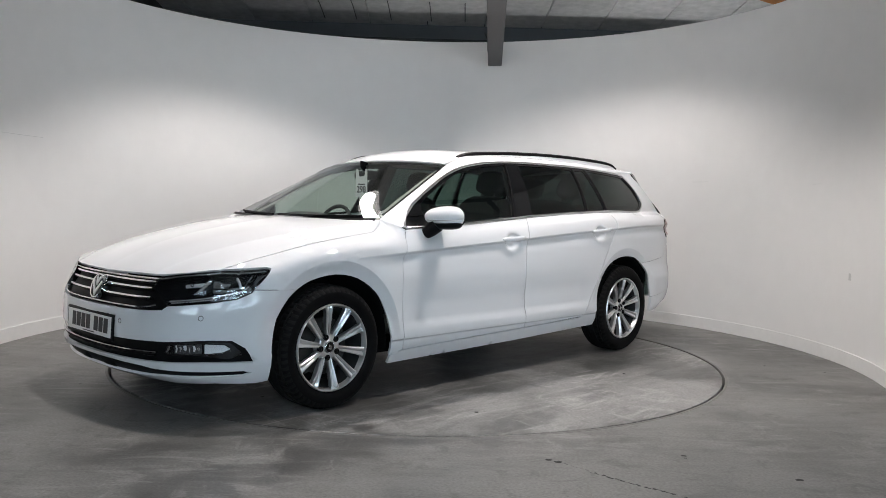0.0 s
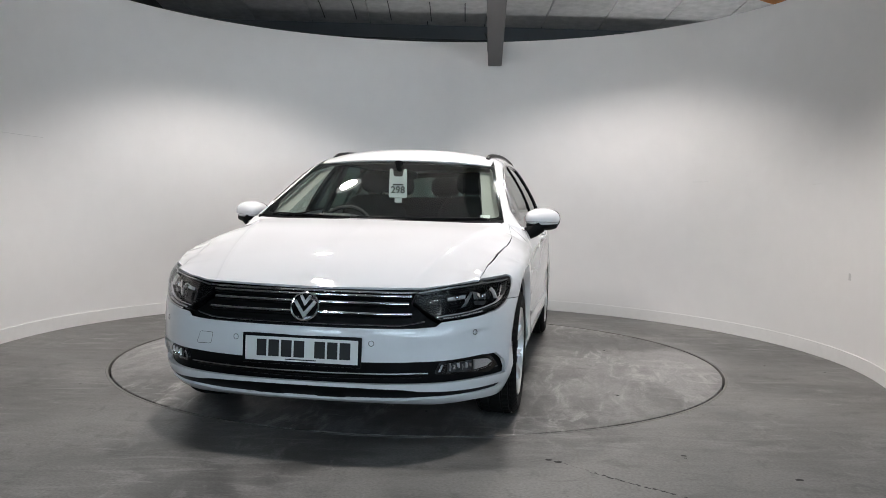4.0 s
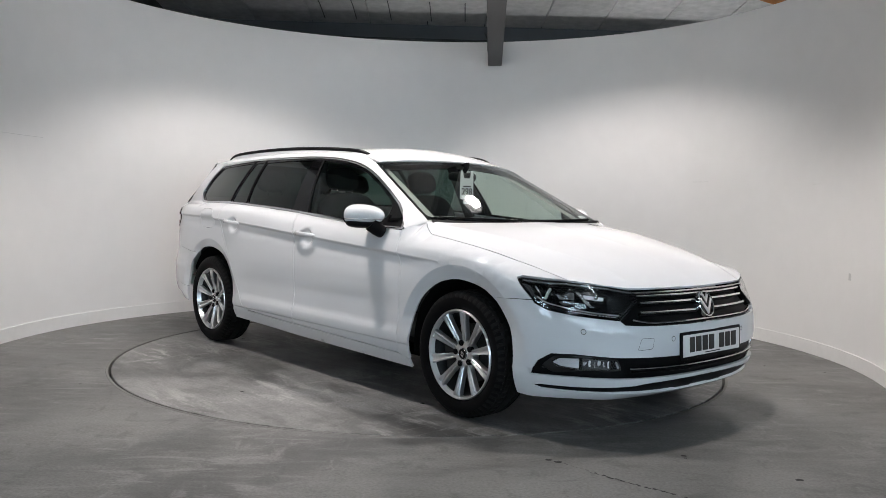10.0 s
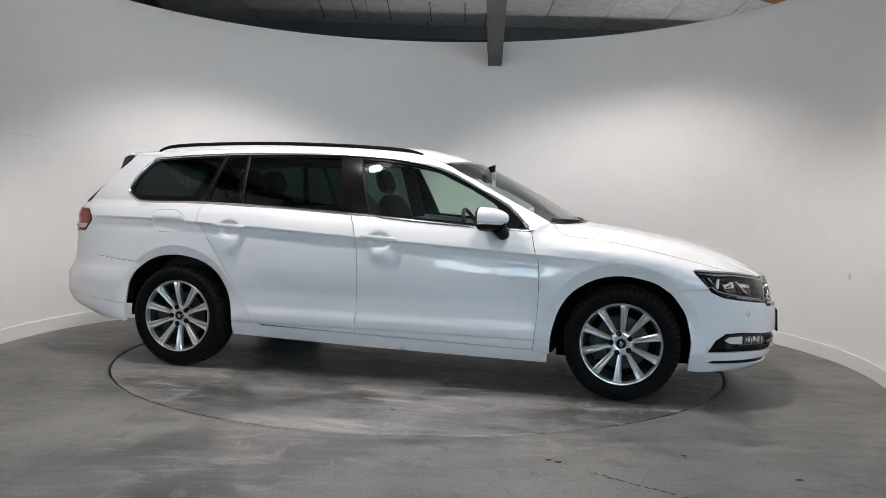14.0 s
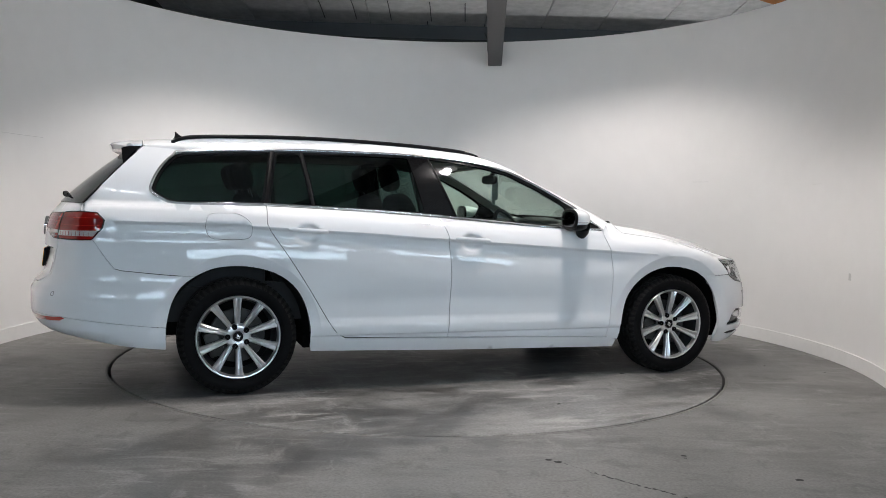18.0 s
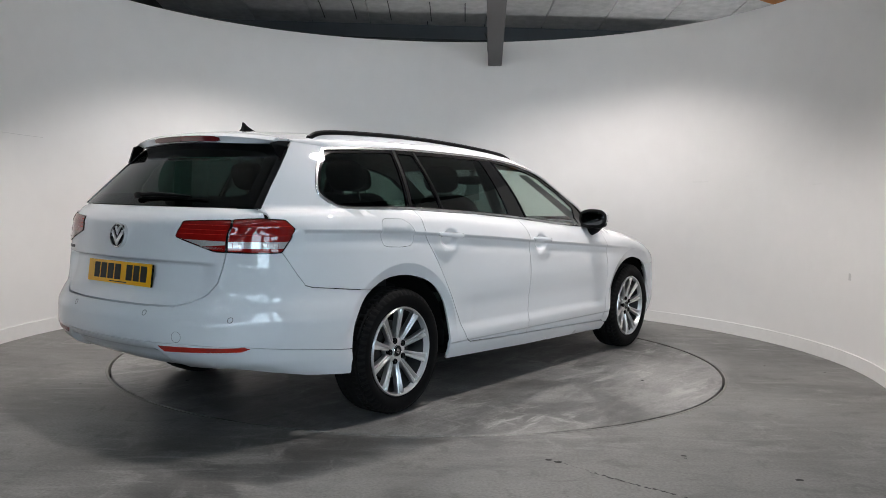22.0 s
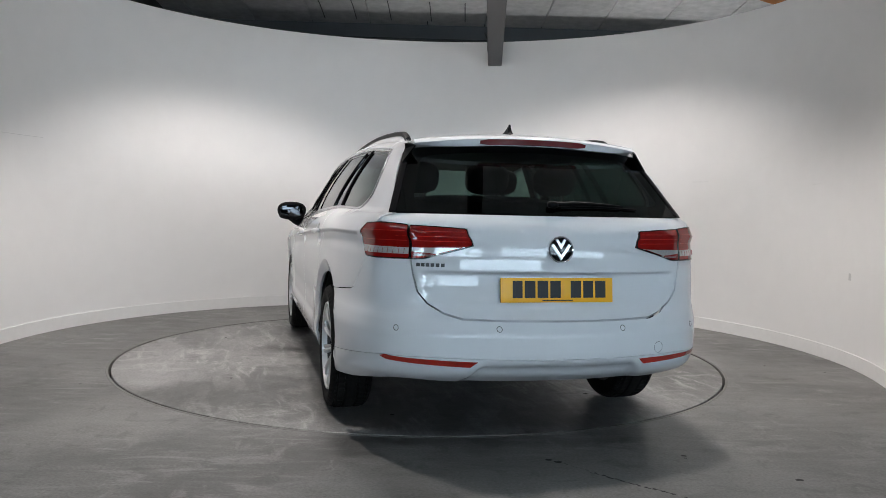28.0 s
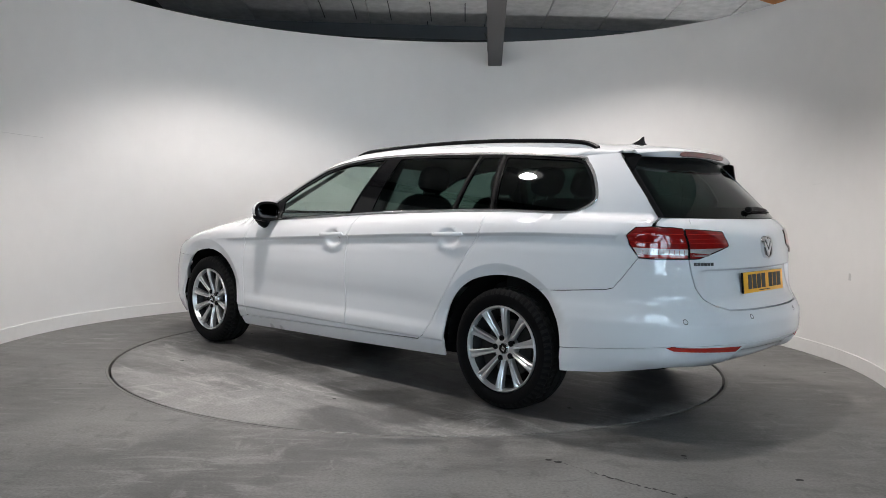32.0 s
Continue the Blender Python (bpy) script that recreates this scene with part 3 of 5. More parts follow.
# four round downlights over the turntable
for x, y, z in LAMPS:
    body = finish("pendant_lamp", revolve([(0.02, 0.20), (0.06, 0.19), (0.075, 0.07), (0.11, 0.05), (0.165, 0.03), (0.185, 0.0), (0.178, -0.012), (0.14, -0.006), (0.09, 0.015)], 40, "z"), M_LAMPWHITE, smooth=True)
    body.location = (x, y, z)
    tagged(body, "round white dish downlight hung over the turntable", "lamp", group="booth downlights")
    part("diffuser", revolve([(0.058, 0.008), (0.09, 0.002), (0.12, -0.012), (0.145, -0.013), (0.170, -0.0135)], 40, "z"), M_LAMPRING, body)
    part("led_disc", revolve([(0.001, 0.002), (0.048, 0.002), (0.058, 0.010)], 32, "z"), M_BULB, body)
    part("cord", pipe(bmesh.new(), [(0, 0, 0.19), (0, 0, roof_z(y) - z + 0.01)], 0.008, 6), M_BLACK, body)
    light = bpy.data.lights.new("downlight", "SPOT")
    light.energy, light.color = LAMP_WATTS, LAMP_TINT
    light.spot_size, light.spot_blend, light.shadow_soft_size = radians(115), 0.52, 0.11
    ob = new("downlight", light)
    ob.location = (x, y, z - 0.03)


# ---------------------------------------------------------------- the car: its skin as curves
# car space: x to the nose, y to its left, z up; the axles lie at x = +-1.3955
AXLE, HUB_Z = 1.3955, 0.325
PLAN_LOW = [(2.285, 0), (2.279, .2), (2.252, .4), (2.185, .6), (2.10, .71), (2.0, .79), (1.87, .862), (1.74, .894), (1.6, .905), (1.4, .910), (1.0, .907), (.5, .905), (0, .905), (-.5, .905), (-1.0, .905),
            (-1.4, .908), (-1.7, .900), (-1.95, .875), (-2.13, .83), (-2.26, .765), (-2.357, .684), (-2.43, .56), (-2.48, .40), (-2.51, .2), (-2.518, 0)]
PLAN_HIGH = PLAN_LOW[:10] + [(1.0, .907), (.5, .897), (0, .902), (-.5, .904), (-1.0, .898), (-1.4, .881), (-1.7, .854), (-1.92, .82), (-2.08, .787), (-2.18, .754), (-2.235, .66), (-2.285, .55), (-2.325, .385), (-2.35, .198), (-2.36, 0)]


def plan_points(P):
    mirrored = [(P[1][0], -P[1][1])] + P + [(P[-2][0], -P[-2][1])]
    s = spline(mirrored, n=10)
    return np.array(s[10:-10])


LOW, HIGH = plan_points(PLAN_LOW), plan_points(PLAN_HIGH)
ARC = np.concatenate([[0], np.cumsum(np.hypot(*np.diff(LOW, axis=0).T))])
LEN = float(ARC[-1])

nose_dx = curve_of((.15, -.16), (.18, -.12), (.205, -.06), (.24, -.02), (.30, 0), (.36, 0), (.42, .004), (.50, 0), (.56, -.014), (.62, -.045), (.70, -.085), (.76, -.12))
tail_mix = curve_of((.55, 0), (.60, .16), (.65, .38), (.80, .48), (.90, .53), (.97, .65), (1.045, 1.0))
tail_dx = curve_of((.28, .22), (.32, .13), (.36, .05), (.42, .010), (.45, 0), (1.1, 0))
plate_dip = curve_of((.60, 0), (.66, .012), (.74, .026), (.788, .029), (.797, .012), (.803, 0))
shoulder = curve_of((-2.2, .958), (-2.05, .956), (-1.63, .952), (-1.23, .934), (-.69, .907), (-.19, .876), (.324, .846), (.90, .812), (1.1, .80), (1.3, .785), (1.6, .74), (1.75, .69), (1.9, .662), (2.0, .640))
belt = curve_of((-2.2, 1.045), (-1.65, 1.047), (-1.242, 1.051), (-.686, 1.03), (-.24, 1.005), (.349, .959), (.872, .933), (.91, .965), (.955, .986), (.985, .984), (1.01, .955), (1.03, .938), (1.055, .923), (1.12, .914), (1.226, .902), (1.38, .881), (1.47, .864), (1.6, .835), (1.75, .800), (1.9, .763), (1.985, .7425))
top_in = curve_of((.872, .945), (.91, .90), (.955, .8105), (.985, .843), (1.055, .868), (1.12, .879), (1.226, .884), (1.38, .8815), (1.47, .865), (1.6, .845), (1.75, .844), (1.9, .908), (1.985, .985))
PROFILES = {}


def cabin_lean(z):
    d = z - 1.03
    return (0.822 - 0.36 * d - (0.66 * d * d if d > 0 else 0)) / 0.905


def flank(x, z):
    """Half-width at a height, as a share of the plan."""
    k = math.floor(x * 200)
    w = x * 200 - k
    return flank_at(k, x, z) * (1 - w) + flank_at(k + 1, x, z) * w


def flank_at(k, x, z):
    if k not in PROFILES:
        q = k / 200
        zs, zb, a = shoulder(q), belt(q), max(0.0, min(1.0, (1.16 - q) / .24))
        yb = cabin_lean(zb) if q < .872 else top_in(q)
        c = max(0.0, min(1.0, (q + 1.05) / .25)) * max(0.0, min(1.0, (1.0 - q) / .2))
        PROFILES[k] = (zb, curve_of((.16, .90), (.20, .935), (.25, .965), (.305, .986), (.3195, .9865), (.3235, .9965), (.345, .999), (.365, 1.0), (.43, 1 - .014 * c), (.50, 1 - .014 * c), (.60, 1.0 - .004 * c), (min(.66, zs - .10), 1.0), (zs - .095, 1.001 - .008 * a), (zs - .050, 1.001 - .0150 * a), (zs - .020, 1.0015 - .0145 * a), (zs - .0045, 1.003 - .0015 * a), (zs, 1.004), (zs + .004, 1.003 - .0006 * a), (zs + .035, .996 - .006 * a), (zs + .07, .9705 if q < .872 else max(.965, yb + .004)), (zb, yb)))
    zb, f = PROFILES[k]
    if z <= zb or x > .872:
        return f(z)
    # the cabin narrows towards the windscreen pillars
    lean_in = max(0.0, min(1.0, (x + .15) / .75)) * min(1.0, (z - zb) / .07) * max(0.0, min(1.0, (1.40 - z) / .16))
    return cabin_lean(z) * (1 - .065 * lean_in)


HANDLES = [(-0.035, 0.862), (-1.022, 0.905)]


def skin(s, z, side=1.0):
    """A point of the body: s metres along the plan from the nose's centre to the tail's, at the height z."""
    if s < 0:
        s, side = -s, -side
    i = np.searchsorted(ARC, min(s, LEN - 1e-6))
    i = max(1, min(i, len(ARC) - 1))
    t = (min(s, LEN) - ARC[i - 1]) / (ARC[i] - ARC[i - 1])
    a = LOW[i - 1] + (LOW[i] - LOW[i - 1]) * t
    b = HIGH[i - 1] + (HIGH[i] - HIGH[i - 1]) * t
    m = tail_mix(z)
    x, y = a + (b - a) * m
    if x > 1.45:
        x += nose_dx(z) * (((x - 1.45) / .835) ** 1.2 if z > .36 else (max(0.0, x - 1.78) / .505) ** 1.2)
    elif x < -1.5:
        x += tail_dx(z) * min(1.0, max(0.0, -1.80 - x) / .5)
        if z < .415 and abs(y) < .60:
            # the middle of the valance lies deeper than the pods at its corners
            x += .030 * max(0.0, min(1.0, (.355 + .75 * (.415 - z) - abs(y)) / .030)) * min(1.0, (.415 - z) / .022)
        if .60 < z < .803 and abs(y) < .61:
            x += plate_dip(z) * (lambda k: k * k * (3 - 2 * k))(min(1.0, (.61 - abs(y)) / .11))
    y *= flank(x, z)
    for ax in (AXLE, -AXLE):
        r = math.hypot(x - ax, z - HUB_Z)
        if .3 < r < .455 and z > .3:
            y -= 0.026 * min(1.0, (.455 - r) / .070) * min(1.0, (z - .3) / .2)
    for hx, hz in HANDLES:
        d = ((x - hx) / .064) ** 2 + ((z - hz + .006) / .047) ** 2
        if d < 3:
            y -= 0.022 * math.exp(-d ** 3 * 0.9)
    return (x, side * y, z)


def find(test, lo, hi):
    for _ in range(40):
        mid = (lo + hi) / 2
        lo, hi = (mid, hi) if test(mid) else (lo, mid)
    return (lo + hi) / 2


def at_x(x, z):
    return find(lambda s: skin(s, z)[0] > x, 0.0, LEN)


def at_nose(y, z):
    return find(lambda s: skin(s, z)[1] < y, 0.0, 1.1)


def at_tail(y, z):
    return find(lambda s: skin(s, z)[1] > y, LEN - 1.1, LEN)


def outline(*pts):
    """2D points on the skin from ('x', x, z), ('f', y at the nose, z) or ('r', y at the tail, z)."""
    return [({"x": at_x, "f": at_nose, "r": at_tail}[k](v, z), z) for k, v, z in pts]


def xz(*pts):
    return [(at_x(x, z), z) for x, z in pts]


def mirrored(half):
    """A closed loop across the middle from its one half."""
    return half + [(-s, z) for s, z in reversed(half) if abs(s) > 1e-4]


def tail_skin(t, z):
    return skin(LEN - abs(t), z, 1.0 if t >= 0 else -1.0)


def tail_loop(pts):
    return [(LEN - s, z) for s, z in pts]


def on(fn, line, lift=0.0):
    out = []
    for u, v in line:
        p, n = normal_at(fn, u, v)
        out.append((p + n * lift, n))
    return out


car = new("estate_car")
tagged(car, "glossy white estate car with silver alloy wheels on the turntable", "car")

# ---- lines that panels share
FRONT_DOOR_EDGE = [(.872, .936), (.90, .833), (.922, .76), (.929, .65), (.926, .519), (.916, .378), (.902, .262)]
MID_EDGE = [(-.238, 1.004), (-.200, .93), (-.184, .86), (-.168, .70), (-.170, .50), (-.180, .291)]
REAR_DOOR_EDGE = [(-1.242, 1.050), (-1.249, .97), (-1.231, .917), (-1.12, .758), (-1.007, .581), (-.909, .418), (-.85, .335), (-.80, .308)]
FRONT_ARCH = [(.995, .240), (1.001, .32), (1.013, .395), (1.047, .503), (1.115, .600), (1.241, .679), (1.392, .706), (1.547, .681), (1.626, .641)]
FRONT_ARCH_LOW = [(1.626, .641), (1.672, .602), (1.738, .502), (1.770, .375), (1.768, .302), (1.758, .192)]
REAR_ARCH = [(-1.003, .262), (-1.006, .387), (-1.040, .515), (-1.105, .612), (-1.200, .677), (-1.322, .710), (-1.429, .716), (-1.536, .702), (-1.628, .660)]
REAR_ARCH_LOW = [(-1.628, .660), (-1.698, .606), (-1.746, .520), (-1.772, .406), (-1.774, .340), (-1.772, .268)]
DLO = [(.872, .943), (.60, .9495), (.349, .965), (-.24, 1.010), (-.69, 1.035), (-1.24, 1.056), (-1.65, 1.052), (-1.765, 1.060), (-1.835, 1.100), (-1.855, 1.142), (-1.81, 1.241), (-1.735, 1.322), (-1.67, 1.345),
       (-1.18, 1.374), (-.68, 1.379), (-.3, 1.374), (.02, 1.349), (.278, 1.296), (.504, 1.195), (.72, 1.078)]

# ---- roof, bonnet, screens
roof_mid = curve_of((-2.09, 1.402), (-1.9, 1.430), (-1.5, 1.456), (-1.0, 1.472), (-.5, 1.474), (0, 1.456), (.2, 1.420), (.385, 1.362))


def roof_at(x, y):
    return (x, y, roof_mid(x) - .055 * (abs(y) / .566) ** 2.3)


bonnet_mid = curve_of((1.0, 1.0), (1.10, .987), (1.3, .962), (1.5, .930), (1.7, .893), (1.9, .842), (2.02, .799), (2.12, .754), (2.20, .706))
wing_top = [(x, skin(at_x(x, belt(x) - .001), belt(x) - .001)[1]) for x in np.linspace(.985, 1.98, 34)]
bonnet_edge_y = curve_of((.95, .745), *wing_top, (2.2, .738))
bonnet_edge_z = curve_of((.95, .992), (.985, .984), (1.01, .955), (1.03, .938), (1.055, .923), (1.12, .914), (1.226, .902), (1.38, .881), (1.47, .864), (1.6, .835), (1.75, .800), (1.9, .763), (1.985, .7425), (2.05, .720), (2.2, .660))
ROWS = {}


def bonnet_at(x, y):
    k = math.floor(x * 200)
    w = x * 200 - k
    return (x, y, bonnet_row(k, abs(y)) * (1 - w) + bonnet_row(k + 1, abs(y)) * w)


def bonnet_row(k, y):
    if k not in ROWS:
        q = k / 200
        ye, ze, zc = bonnet_edge_y(q), bonnet_edge_z(q), bonnet_mid(q)
        yc = min(.715 - .22 * max(0.0, q - 1.0), ye - .05)
        zcr = zc + (ze - zc) * .30 - .004
        ROWS[k] = curve_of((0, zc), (yc * .5, zc + (zcr - zc) * .22), (yc - .03, zc + (zcr - zc) * .90), (yc - .006, zcr), (yc + .006, zcr - .004), (yc + (ye - yc) * .5, zcr + (ze - zcr) * .52), (ye, ze), (ye + .1, ze - .06))
    return ROWS[k](y)


def screen_at(u, v):
    b = np.array((1.085 - .13 * u * u, .738 * u, .983 + .014 * u * u))
    t = np.array((.385 - .105 * u * u, .602 * u, 1.360 - .025 * u * u))
    p = b + (t - b) * v
    k = .014 * 4 * v * (1 - v) * (1 - u * u)
    return (p[0] + k * .45, p[1], p[2] + k * .89)


def rear_screen_at(u, v):
    b = np.array((-2.362 + .17 * u * u, .706 * u, 1.046))
    t = np.array((-1.972 + .045 * u * u, .588 * u, 1.378 - .038 * u * u))
    p = b + (t - b) * v
    k = .012 * 4 * v * (1 - v) * (1 - u * u)
    return (p[0] - k * .6, p[1], p[2] + k * .8)


front_line = [skin(*p)[:2] for p in outline(("f", .12, .705), ("f", .25, .705), ("f", .4, .704), ("f", .507, .704), ("f", .62, .727), ("f", .69, .7385))]
half = [(1.082, 0), (1.072, .3), (1.05, .5), (1.02, .63), (1.0, .70), (.985, .75)] + wing_top + front_line[::-1]
bonnet_loop = half + [(2.200, 0)] + [(x, -y) for x, y in reversed(half) if y > 0]
ridge = [[(x, k * (min(.715 - .22 * (x - 1.0), bonnet_edge_y(x) - .05) + d)) for x in np.linspace(1.01, 2.17, 60)] for k in (-1, 1) for d in (-.03, -.006, 0, .006, .02)]
sheet("bonnet", [bonnet_loop], bonnet_at, .030, M_PAINT, car, .012, "white bonnet with two raised creases", creases=ridge, gap=.0012)
half = [(.385 - .105 * (y / .602) ** 2, y) for y in (0, .15, .3, .45, .575)] + [(-.3, .580), (-1.0, .580), (-1.5, .576), (-1.895, .560)]
roof_loop = half + [(x, -y) for x, y in reversed(half) if y > 0]
sheet("roof", [roof_loop], roof_at, .05, M_PAINT, car, .02, "white roof panel")
sheet("headlining", [inset(roof_loop, .02)], roof_at, .1, M_LINING, car, 0, "pale fabric headlining", lift=-.035)
UV = [(-1, 0), (-.5, 0), (0, 0), (.5, 0), (1, 0), (1, 1), (.5, 1), (0, 1), (-.5, 1), (-1, 1)]
sheet("windscreen", [UV], screen_at, .08, M_SCREEN, car, 0, "clear windscreen with a black printed border", gap=.004)
rim_in = rounded([(-.968, .055), (.968, .055), (.962, .95), (-.962, .95)], .05)
sheet("windscreen_border", [UV, rim_in], screen_at, .08, M_GLOSSBLACK, car, 0, "black printed glass border", gap=.004, lift=-.004)
sheet("rear_window", [UV], rear_screen_at, .08, M_PRIVACY, car, 0, "dark tinted rear window", gap=.002)
rim_in = rounded([(-.87, .16), (.87, .16), (.86, .86), (-.86, .86)], .10)
sheet("rear_window_border", [UV, rim_in], rear_screen_at, .08, M_GLOSSBLACK, car, 0, "black printed glass border", gap=.002, lift=-.004)

# cowl under the windscreen
bm = bmesh.new()
for k in range(25):
    u = -1 + k / 12
    p = np.array(screen_at(u, .03))
    for dx, dz in ((-.01, -.012), (.05, -.010), (.07, -.035)):
        bm.verts.new((p[0] + dx, p[1], p[2] + dz))
bm.verts.ensure_lookup_table()
for k in range(24):
    for j in (0, 1):
        a = k * 3 + j
        bm.faces.new([bm.verts[i] for i in (a, a + 1, a + 4, a + 3)])
part("cowl", bm, M_BLACK, car, "black plastic scuttle panel")
for y0, y1, v0, v1 in ((.62, -.10, .016, .026), (-.14, -.66, .014, .034)):
    pts = [Vector(screen_at(y0 / .735 + (y1 - y0) / .735 * t, v0 + (v1 - v0) * t)) + Vector((.010, 0, .006)) for t in (0, .25, .5, .75, 1)]
    w = part("wiper", pipe(bmesh.new(), pts, [.007, .006, .005, .004, .003], 8), M_BLACK, car, "black windscreen wiper")
    part("blade", pipe(bmesh.new(), [p + Vector((-.006, 0, -.009)) for p in pts], .005, 6), M_RUBBER, w)

# ---- sides
for side, word in ((-1, "right"), (1, "left")):
    fn = lambda s, z, k=side: skin(s, z, k)
    fe, me_, re_ = xz(*spline(FRONT_DOOR_EDGE, n=3)), xz(*spline(MID_EDGE, n=3)), xz(*spline(REAR_DOOR_EDGE, n=3))
    fa, fal = xz(*spline(FRONT_ARCH, n=3)), xz(*spline(FRONT_ARCH_LOW, n=3))
    ra, ral = xz(*spline(REAR_ARCH, n=3)), xz(*spline(REAR_ARCH_LOW, n=3))
    # front wing
    top = xz((.955, .985), (.985, .983), (1.01, .954), (1.03, .937), (1.055, .922), (1.12, .913), (1.226, .901), (1.38, .880), (1.47, .863), (1.6, .834), (1.75, .799), (1.9, .762), (1.965, .7455)) + [(.80, .742), (.947, .748), (1.077, .757), (1.097, .749), (1.056, .703), (1.013, .652)]
    lead = [(1.013, .652)] + xz((1.76, .648), (1.626, .641))
    sh = [[(at_x(x, shoulder(x) + d), shoulder(x) + d) for x in np.linspace(-2.02, 1.25, 110)] for d in (.035, .018, .0075, .0035, 0, -.004, -.012, -.022, -.034, -.048, -.066)]
    low_lines = [[(at_x(x, z), z) for x in np.linspace(-.99, .985, 70)] for z in (.311, .3195, .3235, .327, .345, .368, .40, .43)]
    cups = [[(at_x(hx, hz) + .064 * r * math.cos(a), hz - .006 + .047 * r * math.sin(a)) for a in np.linspace(0, 6.283, 25)] for hx, hz in HANDLES for r in (.35, .6, .74, .84, .93, 1.01, 1.1, 1.2)]
    rims = [[(at_x(ax + r * math.cos(a), HUB_Z + r * math.sin(a)), HUB_Z + r * math.sin(a)) for a in np.linspace(.15, 2.99, 60)] for ax in (AXLE, -AXLE) for r in (.425, .4525, .458)]
    lines = sh + low_lines + cups + rims
    wing = sheet("front_wing", gap=.0014, loops=[fe[::-1] + xz((.90, .955)) + top + lead[1:-1] + fa[::-1] + xz((.94, .245))], fn=fn, step=.026, material=M_PAINT, parent=car, creases=lines)
    # doors
    low = xz((.902, .262), (.36, .277), (-.18, .291))
    belt_f = xz((-.238, 1.004), (.05, .982), (.349, .9595), (.60, .945), (.872, .936))
    fd = sheet("front_door", [fe + low[1:-1] + me_[::-1] + belt_f[1:-1]], fn, .026, M_PAINT, car, creases=lines)
    belt_r = xz((-1.242, 1.050), (-.69, 1.030), (-.238, 1.004))
    rd = sheet("rear_door", [me_ + xz((-.45, .297)) + re_[::-1] + belt_r[1:-1]], fn, .026, M_PAINT, car, creases=lines)
    for d, loop in ((fd, fe + low[1:-1] + me_[::-1] + belt_f[1:-1]), (rd, me_ + xz((-.45, .297)) + re_[::-1] + belt_r[1:-1])):
        sheet("door_card", [loop], fn, .09, M_TRIM, d, 0, "dark inner door trim", gap=.004, lift=-.055)
    for d, (hx, hz) in ((fd, HANDLES[0]), (rd, HANDLES[1])):
        y = side * .9075
        bm = bmesh.new()
        pts = [(hx + k, y + side * o, hz + .012 - k * .055) for k, o in ((-.112, -.003), (-.095, .008), (-.06, .017), (0, .021), (.06, .017), (.095, .008), (.112, -.003))]
        rows = []
        for p in pts:
            h = .0125 if abs(p[0] - hx) < .1 else .006
            rows.append([bm.verts.new((p[0], p[1] + side * dy, p[2] + dz)) for dy, dz in ((-.008, -h), (.002, -h), (.006, -h * .3), (.006, h * .5), (.001, h), (-.008, h))])
        for a, b in zip(rows, rows[1:]):
            for j in range(6):
                bm.faces.new((a[j], a[(j + 1) % 6], b[(j + 1) % 6], b[j]))
        bm.faces.new(rows[0]); bm.faces.new(rows[-1])
        bmesh.ops.recalc_face_normals(bm, faces=bm.faces)
        part("handle", bm, M_PAINT, d, "white pull handle")
    # quarter panel with the rear pillar
    tail_edge = [("x", -2.143, .851), ("x", -2.092, .915), ("x", -2.082, .957), ("x", -2.118, .996), ("x", -2.185, 1.000)]
    seam = xz((-1.628, .660), (-1.78, .671), (-2.0, .692), (-2.035, .702), (-2.077, .756), (-2.130, .835), (-2.143, .851))
    win = DLO[5:13]
    loop = re_[:-1] + xz((-.80, .304), (-.45, .2935), (-.18, .287), (.36, .273), (.902, .258), (.985, .237), (.98, .184), (-.136, .205), (-.998, .232)) + ra + seam[1:] + outline(*tail_edge[1:]) + xz((-2.187, 1.045), (-2.125, 1.12), (-2.052, 1.203), (-1.985, 1.275), (-1.937, 1.325), (-1.895, 1.368), (-1.80, 1.362), (-1.69, 1.356)) + xz(*[(x, z + (.0 if z < 1.2 else .002)) for x, z in win[::-1]][:-1])
    flap = rounded(xz((-1.578, .93), (-1.560, 1.004), (-1.40, 1.006), (-1.330, .955), (-1.330, .872), (-1.42, .862), (-1.555, .868)), .045)
    holes = [flap] if side < 0 else []
    qp = sheet("side_frame", [loop] + holes, fn, .028, M_PAINT, car, creases=lines, label="white rear quarter panel and sill")
    if side < 0:
        sheet("fuel_flap", [flap], fn, .03, M_PAINT, qp, .01, gap=.0002)
    # window surround with its panes
    dlo = xz(*DLO)
    panes = [("front_glass", M_GLASS, [(-.124, 1.012), (.20, .992), (.50, .970), (.612, .966), (.640, 1.000), (.655, 1.074), (.60, 1.112), (.468, 1.186), (.405, 1.214), (.278, 1.272), (.14, 1.306), (.02, 1.326), (-.11, 1.343), (-.243, 1.354)]),
             ("rear_glass", M_PRIVACY, [(-.316, 1.030), (-.60, 1.044), (-.962, 1.058), (-1.008, 1.352), (-.70, 1.360), (-.376, 1.357)]),
             ("fixed_glass", M_PRIVACY, [(-.998, 1.058), (-1.222, 1.066), (-1.165, 1.352), (-1.038, 1.352)]),
             ("cargo_glass", M_PRIVACY, [(-1.272, 1.068), (-1.64, 1.066), (-1.745, 1.074), (-1.815, 1.108), (-1.832, 1.142), (-1.79, 1.232), (-1.718, 1.312), (-1.66, 1.328), (-1.215, 1.354)])]
    loops = [rounded(xz(*p), .018) for _, _, p in panes]
    ws = sheet("window_surround", [dlo] + loops, fn, .05, M_GLOSSBLACK, car, .012, "gloss black window pillars", gap=.001, lift=-.003)
